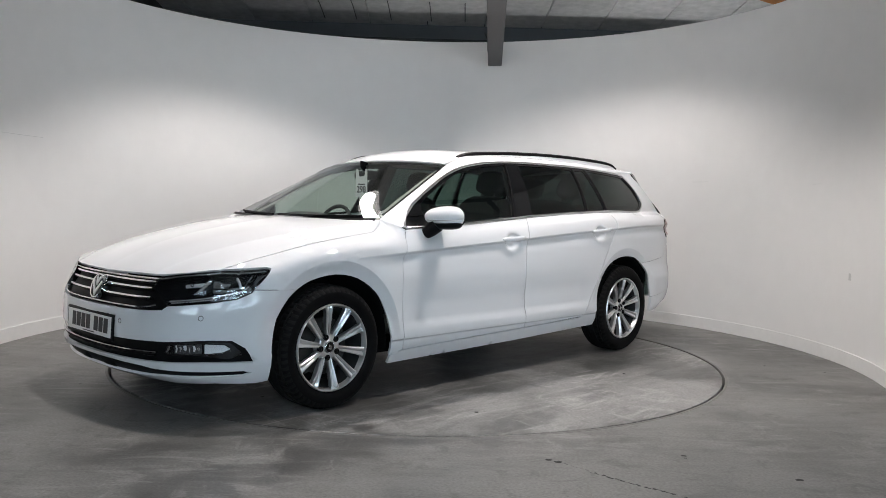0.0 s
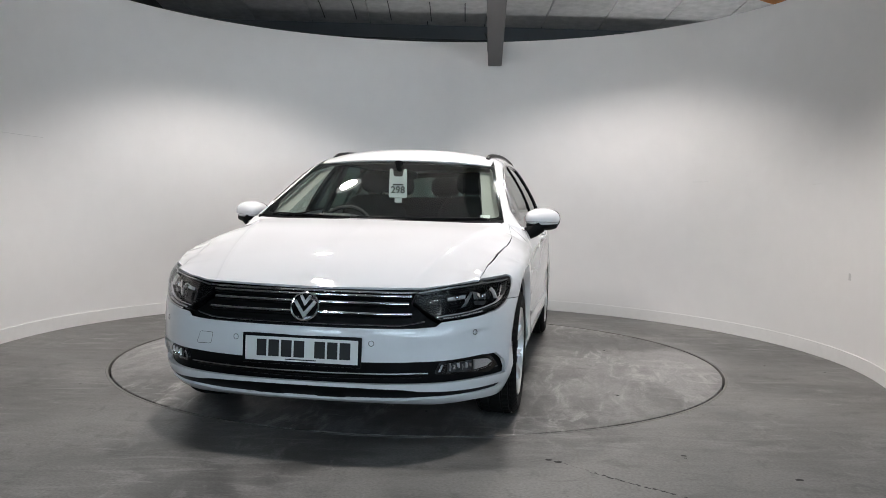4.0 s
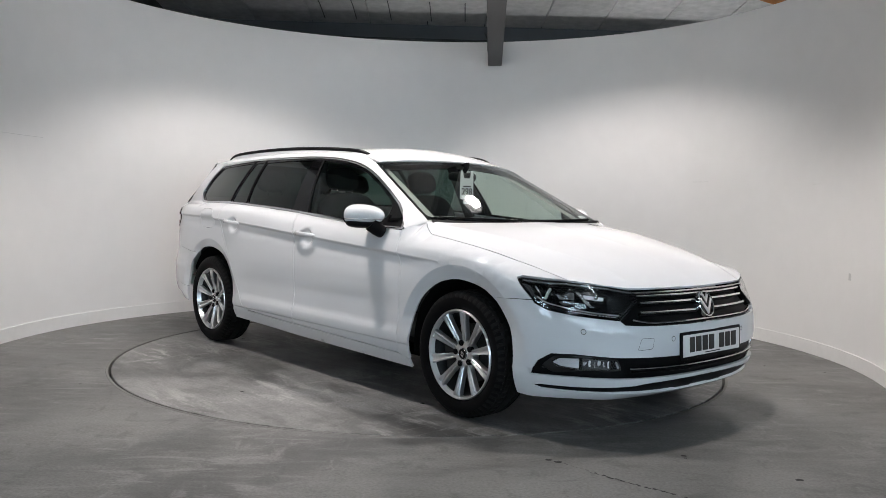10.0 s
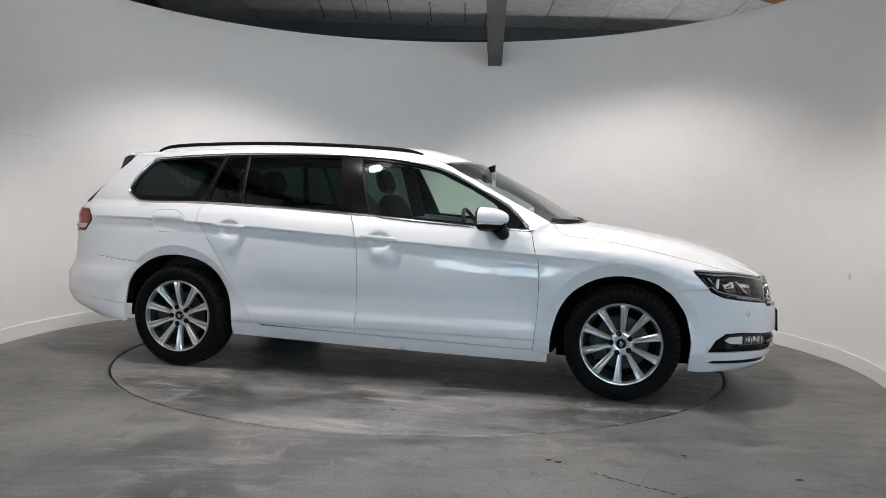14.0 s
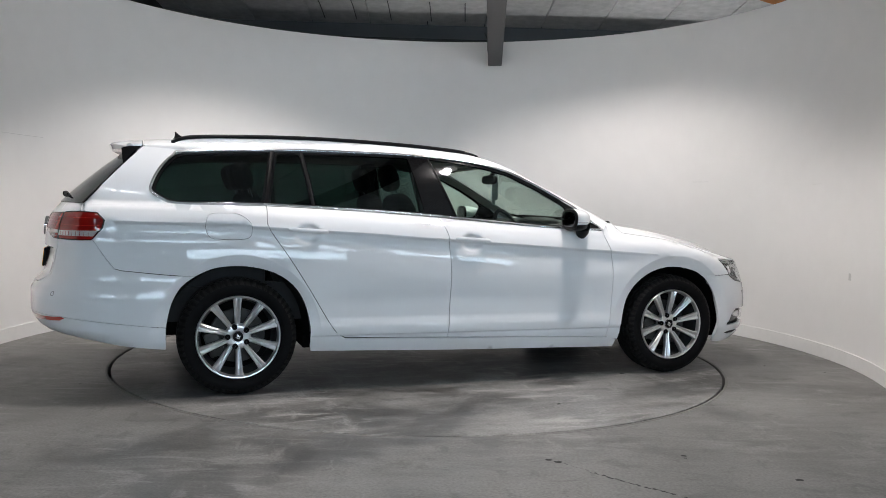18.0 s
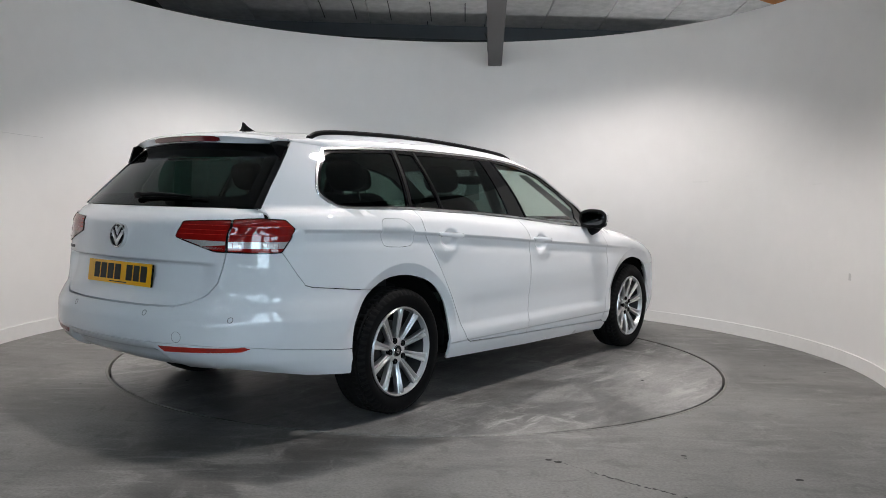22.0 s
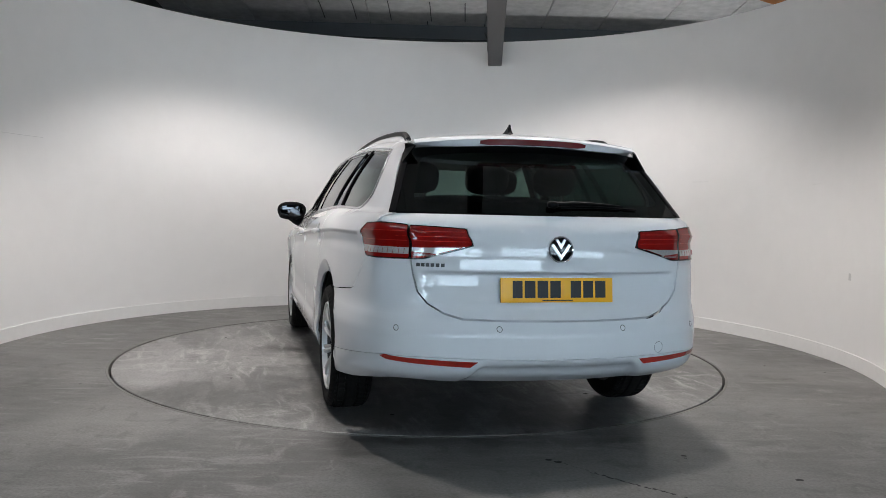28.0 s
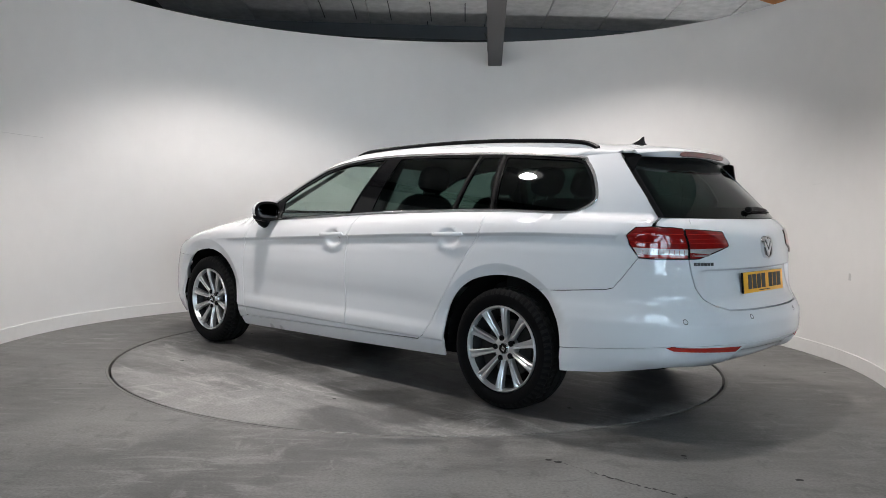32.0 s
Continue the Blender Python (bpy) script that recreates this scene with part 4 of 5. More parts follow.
    for (nm, mt, _), lp in zip(panes, loops):
        sheet(nm, [lp], fn, .06, mt, ws, 0, "pale green side glass" if mt == M_GLASS else "dark privacy glass", gap=-.004, lift=-.007)
    strip("window_trim", on(fn, resample(xz(*spline(DLO[:8], n=3)) + xz(*spline(DLO[7:], n=3)), .03), .0), M_SATIN, car, .016, .007, True, "satin chrome window moulding")
    for a, b, w in (((-1.245, 1.062), (-1.190, 1.366), .022), ((-.980, 1.056), (-1.023, 1.364), .018), ((-.119, 1.010), (-.245, 1.358), .011)):
        line = [(a[0] + (b[0] - a[0]) * t, a[1] + (b[1] - a[1]) * t) for t in (0, .25, .5, .75, 1)]
        strip("pillar_bar", on(fn, xz(*line), -.002), M_BLACK, ws, w, .005)
    # cant rail and windscreen pillar
    C1 = [(-1.69, 1.346), (-1.6, 1.350), (-1.18, 1.376), (-.68, 1.381), (-.3, 1.376), (.02, 1.351), (.15, 1.328), (.278, 1.298), (.39, 1.250), (.504, 1.197), (.64, 1.124), (.76, 1.050), (.872, .952)]
    c1 = [skin(*xz(p)[0], side) for p in C1]
    c2 = [roof_at(x, side * y) for x, y in ((-1.895, .5585), (-1.7, .568), (-1.18, .579), (-.68, .580), (-.3, .580), (-.02, .578), (.13, .577))] + [screen_at(side * 1.0, v) for v in (.985, .83, .63, .42, .22, .02)]
    c1.append(tuple(Vector(skin(*xz((.915, .955))[0], side)) + Vector((0, -side * .003, -.004)))); c2.append((.968, side * .742, .984))
    c1[0] = skin(*xz((-1.88, 1.366))[0], side)
    c1.insert(1, skin(*xz((-1.69, 1.352))[0], side)); c2.insert(1, roof_at(-1.78, side * .564))
    a1, a2 = spline(c1, n=5), spline(c2, n=5)
    bm = bmesh.new()
    rows = []
    for k, (p, q) in enumerate(zip(a1, a2)):
        p, q = Vector(p), Vector(q)
        up = Vector((0, side * .75, .66)) * min(1.0, (len(a1) - 1 - k) / 12)
        w = (q - p).length
        rows.append([bm.verts.new(p + (q - p) * t + up * (.16 * w * 4 * t * (1 - t) * .5)) for t in (0, .15, .35, .6, .8, 1)])
    for p, q in zip(rows, rows[1:]):
        for j in range(5):
            bm.faces.new((p[j], p[j + 1], q[j + 1], q[j]))
    bmesh.ops.recalc_face_normals(bm, faces=bm.faces)
    if sum(f.normal.y for f in bm.faces) * side < 0:
        bmesh.ops.reverse_faces(bm, faces=bm.faces)
    part("cant_rail", bm, M_PAINT, car, "white roof side frame")
    # inner pillar lining
    bm2 = bmesh.new()
    rows = [[bm2.verts.new(Vector(p) * (1 - t) + Vector(q) * t + Vector((0, -side * .03, -.02))) for t in (-.1, 1.05)] for p, q in zip(a1[:-12], a2[:-12])]
    for p, q in zip(rows, rows[1:]):
        bm2.faces.new((p[0], p[1], q[1], q[0]))
    part("pillar_lining", bm2, M_LINING, car, "pale pillar lining")
    strip_rows = [[Vector(screen_at(side * u, v)) + Vector((-.022, 0, -.045)) for u in (.99, .90, .84)] for v in np.linspace(.03, 1.0, 12)]
    bm2 = bmesh.new()
    rows = [[bm2.verts.new(p) for p in row] for row in strip_rows]
    for p, q in zip(rows, rows[1:]):
        for j in (0, 1):
            bm2.faces.new((p[j], p[j + 1], q[j + 1], q[j]))
    part("screen_pillar_lining", bm2, M_LINING, car, "pale windscreen pillar lining")
    # roof rail
    rail = spline([(.125, 1.398), (.06, 1.418), (-.03, 1.432), (-.32, 1.451), (-.7, 1.464), (-1.05, 1.466), (-1.40, 1.457), (-1.60, 1.446), (-1.69, 1.432), (-1.745, 1.408)], n=5)
    for nm, mt, word in (("roof_rail", M_BLACK, "black roof rail"), ("rail_plinth", M_PAINT, "white ridge under the roof rail")):
        bm = bmesh.new()
        rows = []
        for k, (x, z) in enumerate(rail):
            zr = roof_at(x, side * .53)[2]
            w, low = .014, max(zr - .004, z - .024)
            shape = ((-w, low), (-w * .9, z - .006), (-w * .4, z), (w * .5, z - .001), (w, z - .008), (w * 1.05, low)) if mt == M_BLACK else ((-w * 1.5, zr - .014), (-w * .8, low + .002), (-w * .3, low + .004), (w * .4, low + .004), (w * .85, low + .002), (w * 1.7, zr - .018))
            rows.append([bm.verts.new((x, side * (.533 + dy), zz)) for dy, zz in shape])
        for p, q in zip(rows, rows[1:]):
            for j in range(6 if mt == M_BLACK else 5):
                bm.faces.new((p[j], p[(j + 1) % 6], q[(j + 1) % 6], q[j]))
        bm.faces.new(rows[0]); bm.faces.new(rows[-1])
        bmesh.ops.recalc_face_normals(bm, faces=bm.faces)
        part(nm, bm, mt, car, word)
    # door mirror
    def swept(bm):
        """Cut a mirror shell off behind and sweep its front back towards the outer end."""
        for v in bm.verts:
            t = max(0.0, min(1.0, (abs(v.co.y) - .85) / .19))
            v.co.x = .592 + (v.co.x - .592) * ((1 - .60 * t) if v.co.x > .592 else .04)
        return bm
    mir = part("door_mirror", swept(blob(bmesh.new(), (.606, side * .940, 1.010), (.360, .212, .124), 2.25, nu=32, nv=18)), M_PAINT, car, "white door mirror housing with black base")
    part("mirror_base", swept(blob(bmesh.new(), (.628, side * .938, .968), (.265, .192, .064), 2.3)), M_BLACK, mir, "black lower shell")
    part("indicator", swept(blob(bmesh.new(), (.608, side * .942, .990), (.362, .214, .012), 2.3, nu=32)), M_CLEARLAMP, mir, "clear indicator strip")
    part("mirror_pane", blob(bmesh.new(), (.578, side * .942, 1.008), (.008, .172, .096), 3.0), M_MIRROR, mir, "mirror glass, coloured dark for the hall it reflects")
    part("mirror_bezel", blob(bmesh.new(), (.586, side * .941, 1.008), (.022, .213, .128), 2.5), M_BLACK, mir, "black mirror bezel")
    bm = bmesh.new()
    pipe(bm, [(.69, side * .925, .965), (.705, side * .895, .935), (.712, side * .860, .915)], [.046, .040, .036], 12)
    part("mirror_foot", bm, M_BLACK, mir, "black mirror foot")
    # wheel-arch liners
    for ax in (AXLE, -AXLE):
        bm = bmesh.new()
        prev = None
        for k in range(25):
            a = math.pi * (-.04 + 1.08 * k / 24)
            r = .396
            z = max(.22 if ax > 0 else .30, HUB_Z + r * math.sin(a))
            cur = [bm.verts.new((ax + r * math.cos(a), side * y, z)) for y in (.45, (.785 if math.cos(a) * ax > 0 else .850) + (.060 if math.cos(a) * ax > 0 else .008) * max(0.0, min(1.0, (z - .42) / .12)))]
            if prev:
                bm.faces.new((prev[0], prev[1], cur[1], cur[0]))
            prev = cur
        vs = [bm.verts.new((ax + .40 * math.cos(a), side * .50, max(.20 if ax > 0 else .29, HUB_Z + .40 * math.sin(a)))) for a in (math.pi * (-.12 + 1.24 * k / 24) for k in range(25))]
        bm.faces.new(vs)
        part("arch_liner", bm, M_UNDER, car, "black wheel-arch liner")

# ---- front end
grille_half = outline(("f", 0, .702), ("f", .2, .702), ("f", .40, .699)) + [(.492, .699), (.469, .655), (.535, .610), (.606, .567), (.585, .551)] + outline(("f", .50, .545), ("f", .42, .543), ("f", .2, .5415), ("f", 0, .541))
grille_half[0] = (0.0, .702); grille_half[-1] = (0.0, .541)
HEAD = [(1.092, .747), (1.075, .7535), (.947, .745), (.80, .739), (.62, .722), (.497, .703), (.473, .655), (.54, .611), (.610, .5725), (.695, .580), (.82, .592), (.938, .610), (1.004, .640), (1.052, .704)]
upper = outline(("f", 0, .539), ("f", .2, .539), ("f", .42, .541), ("f", .50, .543)) + [(.588, .549), (.612, .5685), (.695, .576), (.82, .588), (.938, .606), (1.007, .637), (1.016, .650)] + xz((1.76, .647))
upper[0] = (0.0, .539)
fal = xz(*spline(FRONT_ARCH_LOW, n=3))
chin = outline(("x", 1.82, .186), ("x", 1.95, .190), ("f", .72, .192), ("f", .55, .184), ("f", .3, .196), ("f", 0, .201))
chin[-1] = (0.0, .201)
bumper_half = upper + fal + chin
INTAKE = outline(("f", 0, .390), ("f", .25, .391), ("f", .45, .394), ("f", .60, .399), ("f", .76, .412), ("x", 1.955, .409), ("x", 1.90, .372), ("x", 1.858, .303), ("x", 1.90, .303), ("f", .74, .304), ("f", .47, .297), ("f", .2, .296), ("f", 0, .296))
INTAKE[0], INTAKE[-1] = (0.0, .390), (0.0, .296)
LIP = [(0, .278), (.25, .277), (.43, .272), (.477, .269), (.536, .262), (.70, .2575), (.85, .2555), (1.0, .257), (1.045, .248), (1.0, .236), (.85, .2315), (.70, .229), (.585, .227), (.488, .220), (.25, .216), (0, .215)]
bumper = sheet("front_bumper", [mirrored(bumper_half), mirrored(INTAKE), mirrored(LIP)], skin, .028, M_PAINT, car, .02, "white front bumper with black lower intakes", gap=.001)
sheet("lower_intake", [mirrored(INTAKE)], skin, .06, M_BLACK, bumper, 0, "black mesh intake", gap=-.012, lift=-.028)
sheet("lip_intake", [mirrored(LIP)], skin, .06, M_BLACK, bumper, 0, "black lower air slot", gap=-.008, lift=-.009)
line = [(s, .340 + .006 * min(1, (abs(s) / .6) ** 2)) for s in np.linspace(-.56, .56, 41)]
strip("intake_trim", on(skin, line, -.016), M_SATIN, bumper, .009, .012, label="thin chrome strip", bury=.004)
for k, z in enumerate((.318,)):
    line = [(s, z + .012 * min(1, (abs(s) / .6) ** 2)) for s in np.linspace(-.54, .54, 31)]
    strip("intake_slat", on(skin, line, -.024), M_BLACK, bumper, .010, .012)
for side in (-1, 1):
    fog = rounded([(side * s, z) for s, z in [(.590, .334), (.612, .388), (.78, .402), (.93, .398), (.985, .350), (.99, .318), (.93, .314), (.75, .318)]], .02)
    fo = sheet("fog_lamp", [fog], skin, .05, M_GLOSSBLACK, bumper, 0, "fog lamp in a black bezel", lift=-.026)
    lens = [(side * s, z) for s, z in rounded([(.600, .340), (.622, .384), (.80, .397), (.915, .389), (.945, .366), (.90, .346), (.75, .334)], .014)]
    sheet("fog_lens", [lens], skin, .05, M_LENS, fo, .006, "clear fog lamp lens", lift=-.008)
    # outer part is paler than chrome: a white reflection put into its colour
    for q, mt, word in (([(.805, .390), (.902, .386), (.934, .367), (.895, .349), (.805, .341)], M_BADGE, "outer chrome reflector, coloured pale for its white reflection"), ([(.655, .383), (.795, .390), (.795, .343), (.655, .340)], M_ALLOYDARK, "fog lamp bowl"), ([(.606, .345), (.624, .380), (.640, .381), (.622, .343)], M_SATIN, "chrome fog lamp bracket")):
        sheet("fog_reflector", [[(side * s, z) for s, z in rounded(q, .008)]], skin, .03, mt, fo, .008, word, lift=-.019)
    for k in range(6):
        u = .668 + .022 * k
        line = on(skin, [(side * u, .350 + .006 * (k % 3)), (side * (u + .003), .366), (side * u, .382 - .005 * (k % 2))], -.018)
        strip("fog_facet", line, M_CHROME if k % 2 else M_BADGE, fo, .006 + .004 * (k % 3), .006)
    for y_, z_ in ((.735, .517), (.31, .475)):
        s_ = side * at_nose(y_, z_)
        ring = [(s_ + .0115 * math.cos(a), z_ + .0115 * math.sin(a)) for a in (2 * math.pi * k / 14 for k in range(14))]
        strip("parking_sensor", on(skin, ring, -.001), M_TRIM, bumper, .0028, .0016, True, "round parking sensor")
hook = rounded([(-at_nose(.52, .46), .43), (-at_nose(.44, .46), .435), (-at_nose(.43, .46), .485), (-at_nose(.50, .46), .485)], .01)
strip("tow_cover", on(skin, resample(hook, .02), -.001), M_TRIM, bumper, .0022, .0012, True, "towing eye cover outline")

gr = sheet("grille", [mirrored(grille_half)], skin, .06, M_BLACK, car, .03, "black grille with chrome bars", lift=-.034)
for z, y1, w in ((.670, .465, .009), (.639, .455, .010), (.596, .470, .010)):
    line = [(s, z) for s in np.linspace(-at_nose(y1, z), at_nose(y1, z), 33)]
    bar = strip("grille_bar", on(skin, [(s, q + .006) for s, q in line], -.018), M_BLACK, gr, .014, .007, label="black grille bar", bury=.014)
    strip("grille_chrome", on(skin, [(s, q + .008) for s, q in line], -.011), M_CHROME, bar, w, .003, label="thin chrome edge", bury=.001)
line = [(s, .555 + .05 * max(0, (abs(s) - .42) / .15) ** 1.4 * .5) for s in np.linspace(-at_nose(.53, .56), at_nose(.53, .56), 41)]
strip("grille_chrome", on(skin, line, -.010), M_CHROME, gr, .008, .006, label="lower chrome grille bar", bury=.004)
line = [(s, .692) for s in np.linspace(-at_nose(.50, .69), at_nose(.50, .69), 41)]
strip("grille_crown", on(skin, line, -.008), M_CHROME, gr, .009, .005, label="chrome strip under the bonnet", bury=.004)


def roundel(name, m, r, parent, label):
    """A round badge: dark disc, chrome ring and two plain chrome chevrons."""
    disc = part(name, revolve([(.001, .006), (r * .6, .006), (r * .95, .002), (r, -.02)], 40, "z"), M_GLOSSBLACK, parent, label)
    disc.matrix_basis = m
    part("badge_ring", revolve([(r * .86, .002), (r * .88, .009), (r * .95, .011), (r * 1.0, .008), (r * 1.01, -.02)], 40, "z"), M_CHROME, disc, "chrome ring")
    bm = bmesh.new()
    for pts in ([(-.42, .72), (0, .02), (.42, .72), (.25, .80), (0, .40), (-.25, .80)], [(-.80, .28), (0, -.84), (.80, .28), (.64, .44), (0, -.44), (-.64, .44)]):
        lo = [bm.verts.new((x * r, y * r, .005)) for x, y in pts]
        hi = [bm.verts.new((x * r * .93, y * r * .93, .011)) for x, y in pts]
        bmesh.ops.triangulate(bm, faces=[bm.faces.new(hi)])
        for i in range(len(pts)):
            j = (i + 1) % len(pts)
            bm.faces.new((lo[i], lo[j], hi[j], hi[i]))
    bmesh.ops.recalc_face_normals(bm, faces=bm.faces)
    part("badge_shape", bm, M_BADGE, disc, "plain chrome shape", smooth=False)
    return disc


roundel("front_badge", pose(2.242, 0, .619, 90, 0, 90) @ pose(0, 0, 0, -18, 0, 0), .066, gr, "round chrome badge on the grille")

for side in (-1, 1):
    head = [(side * s, z) for s, z in HEAD]
    hl = sheet("headlight", [rounded(head, .012)], skin, .05, M_GLOSSBLACK, car, .03, "black-backed headlight with chrome reflectors", lift=-.046)
    sheet("headlight_wall", [rounded(head, .012), inset(rounded(head, .012), .010)], skin, .04, M_GLOSSBLACK, hl, .045, gap=.002, lift=-.003)
    sheet("headlight_lens", [rounded(head, .012)], skin, .04, M_LENS, hl, 0, "clear headlight lens", lift=.0)
    # reflectors, a slanted blade between them, chrome fins at the outer end
    # outer reflector is coloured as top-lit: chrome above, a dark sheet below
    for nm, q, mt, deep, word in (("lit_reflector_top", [(.888, .698), (.795, .700), (.798, .664), (.880, .660)], M_CHROME, -.036, "upper outer reflector, its top light put into bright chrome"), ("lamp_cup", [(.880, .657), (.798, .661), (.806, .634), (.868, .629)], M_ALLOYDARK, -.030, "lower outer reflector, its shade put into a dark colour"),
                                  ("reflector_strip", [(.752, .692), (.640, .682), (.646, .664), (.748, .672)], M_BADGE, -.036, "bright inner reflector strip"), ("lamp_cup", [(.745, .668), (.640, .660), (.648, .620), (.705, .618)], M_GLOSSBLACK, -.038, "dark inner lamp cup"),
                                  ("reflector_blade", [(.794, .702), (.770, .701), (.706, .626), (.734, .628)], M_SATIN, -.024, "slanted satin blade"), ("end_panel", [(1.068, .738), (1.020, .728), (.990, .655), (1.014, .670), (1.042, .704)], M_ALLOYDARK, -.024, "dark grey end panel")):
        sheet(nm, [[(side * s, z) for s, z in rounded(q, .006)]], skin, .025, mt, hl, .010, word, lift=deep)
    for pts, w, mt in (([(.992, .722), (.972, .690), (.952, .652)], .010, M_CHROME), ([(.918, .716), (.932, .686), (.946, .654)], .012, M_BADGE), ([(.486, .659), (.535, .624), (.592, .590)], .006, M_CHROME)):
        line = [(side * s, z) for s, z in spline(pts, n=4)]
        strip("reflector_fin", on(skin, line, -.030), mt, hl, w, .012)
    for u, v in ((.842, .676), (.690, .676)):
        p, n = normal_at(skin, side * u, v)
        part("bulb_cover", blob(bmesh.new(), tuple(p - n * .022), (.018, .022, .018), 2.2, nu=12, nv=8), M_CHROME, hl, "small chrome bulb cover")
    line = [(side * s, z) for s, z in spline([(.600, .596), (.70, .604), (.82, .618), (.94, .640), (.985, .664)], n=6)]
    strip("running_light", on(skin, line, -.020), M_CLEARLAMP, hl, .006, .006, label="pale running light strip")
    line = [(side * s, z) for s, z in spline([(.625, .5855), (.70, .592), (.82, .6055), (.94, .623), (.975, .637)], n=6)]
    strip("led_bar", on(skin, line, -.018), M_BLACK, hl, .014, .008)
    for u, v in resample(line + line[::-1], .019)[:19]:
        p, n = normal_at(skin, u, v)
        part("led", blob(bmesh.new(), tuple(p - n * .009), (.009, .009, .007), 2.5, nu=8, nv=6), M_CLEARLAMP, hl)
    # satin brow line also draws in the white reflection along the lens top
    line = [(side * s, z - .006) for s, z in spline([(1.066, .749), (.947, .740), (.80, .734), (.62, .717), (.505, .698)], n=4)]
    strip("headlight_brow_glint", on(skin, line, -.010), M_SATIN, hl, .008, .004)


def plate(name, m, face, parent, label, rim=.005):
    """A number plate with its characters as plain dark bars."""
    pl = part(name, box_mesh((-.257 - rim, -.0525 - rim, -.012), (.257 + rim, .0525 + rim, 0), .005), M_BLACK, parent, label)
    pl.matrix_basis = m
    part("plate_face", box_mesh((-.257, -.0525, 0), (.257, .0525, .002), .0008), face, pl)
    x = -.203
    for k, w in enumerate((.044, .048, .048, .048, 0, .048, .046, .048)):
        if w:
            part("character_bar", box_mesh((x, -.033, .002), (x + w, .040, .0032)), M_INK, pl, smooth=False)
            x += w + .010
        else:
            x += .036
    part("maker_bar", box_mesh((-.07, -.046, .002), (.07, -.0415, .003)), M_INK, pl, smooth=False)
    return pl


plate("number_plate", pose(2.289, 0, .434, 90, 0, 90) @ pose(0, 0, 0, -3, 0, 0), M_PLATEW, bumper, "white front number plate in a black surround", .014)

# ---- tail
seam_t = tail_loop(xz((-2.143, .8505), (-2.130, .8345), (-2.077, .7555), (-2.035, .7015), (-2.0, .6915), (-1.78, .6705), (-1.628, .6595)))
up = tail_loop(outline(("r", 0, .596), ("r", .25, .597), ("r", .43, .602), ("r", .50, .622), ("r", .565, .662), ("r", .605, .712), ("r", .622, .78), ("r", .632, .849), ("r", .72, .847), ("x", -2.21, .847)))
up[0] = (0.0, .596)
ral = tail_loop(xz(*spline(REAR_ARCH_LOW, n=3)))
mid_t = tail_loop(outline(("x", -1.774, .389), ("x", -1.80, .391), ("x", -2.09, .419), ("x", -2.30, .441), ("r", .55, .446), ("r", .25, .440), ("r", 0, .438)))
mid_t[-1] = (0.0, .438)
arch_hi = [p for p in ral if p[1] > .392]
arch_lo = [p for p in ral if p[1] < .386]
rb = sheet("rear_bumper", [mirrored(up + seam_t + arch_hi[1:] + mid_t)], tail_skin, .03, M_PAINT, car, .02, "white rear bumper with parking sensors", gap=.0012)
low_t = tail_loop(outline(("x", -1.80, .270), ("x", -2.0, .286), ("x", -2.13, .305), ("x", -2.24, .326), ("r", .62, .330), ("r", .48, .322), ("r", .2, .314), ("r", 0, .313)))
low_t[-1] = (0.0, .313)
sheet("rear_valance", [mirrored(mid_t[::-1] + arch_lo + low_t)], tail_skin, .03, M_PAINT, rb, .02, "white lower valance with raised corner pods", creases=[[(t, z) for t in np.linspace(-.8, .8, 70)] for z in (.4145, .404, .393)] + [[(k * (LEN - at_tail(.355 + .75 * (.415 - z) - d, z)), z) for z in np.linspace(.412, .318, 12)] for k in (-1, 1) for d in (0, .015, .030)])
for side in (-1, 1):
    q = [(side * t, z) for t, z in tail_loop(outline(("r", .365, .430), ("r", .60, .437), ("r", .735, .442), ("r", .750, .434), ("r", .725, .419), ("r", .58, .411), ("r", .395, .403)))]
    sheet("reflector", [q], tail_skin, .03, M_REFLECT, rb, .010, "orange-red strip reflector", lift=.003)
    for y_, z_ in ((.692, .560), (.28, .568)):
        t_ = side * (LEN - at_tail(y_, z_))
        ring = [(t_ + .0115 * math.cos(a), z_ + .0115 * math.sin(a)) for a in (2 * math.pi * k / 14 for k in range(14))]
        strip("parking_sensor", on(tail_skin, ring, -.001), M_TRIM, rb, .0028, .0016, True, "round parking sensor")
t_ = -(LEN - at_tail(.47, .47))
ring = [(t_ + .024 * math.cos(a), .475 + .024 * math.sin(a)) for a in (2 * math.pi * k / 24 for k in range(24))]
strip("tow_cover", on(tail_skin, ring, -.001), M_TRIM, rb, .002, .0012, True, "round towing eye cover outline")

gate_half = tail_loop(outline(("r", 0, .601), ("r", .25, .602), ("r", .425, .607), ("r", .498, .627), ("r", .562, .664), ("r", .602, .713), ("r", .619, .78), ("r", .629, .849), ("r", .578, .851), ("r", .43, .894), ("r", .374, .911), ("r", .397, .981), ("r", .62, .991), ("x", -2.20, 1.004), ("x", -2.195, 1.043), ("r", .5, 1.044), ("r", .25, 1.044), ("r", 0, 1.044)))
gate_half[0], gate_half[-1] = (0.0, .601), (0.0, 1.044)
gate = sheet("tailgate", [mirrored(gate_half)], tail_skin, .026, M_PAINT, car, .02, "white tailgate with a pressed number plate recess", creases=[[(t, z) for t in np.linspace(-.8, .8, 70)] for z in (.78, .788, .793, .7975, .8025, .806, .82)])
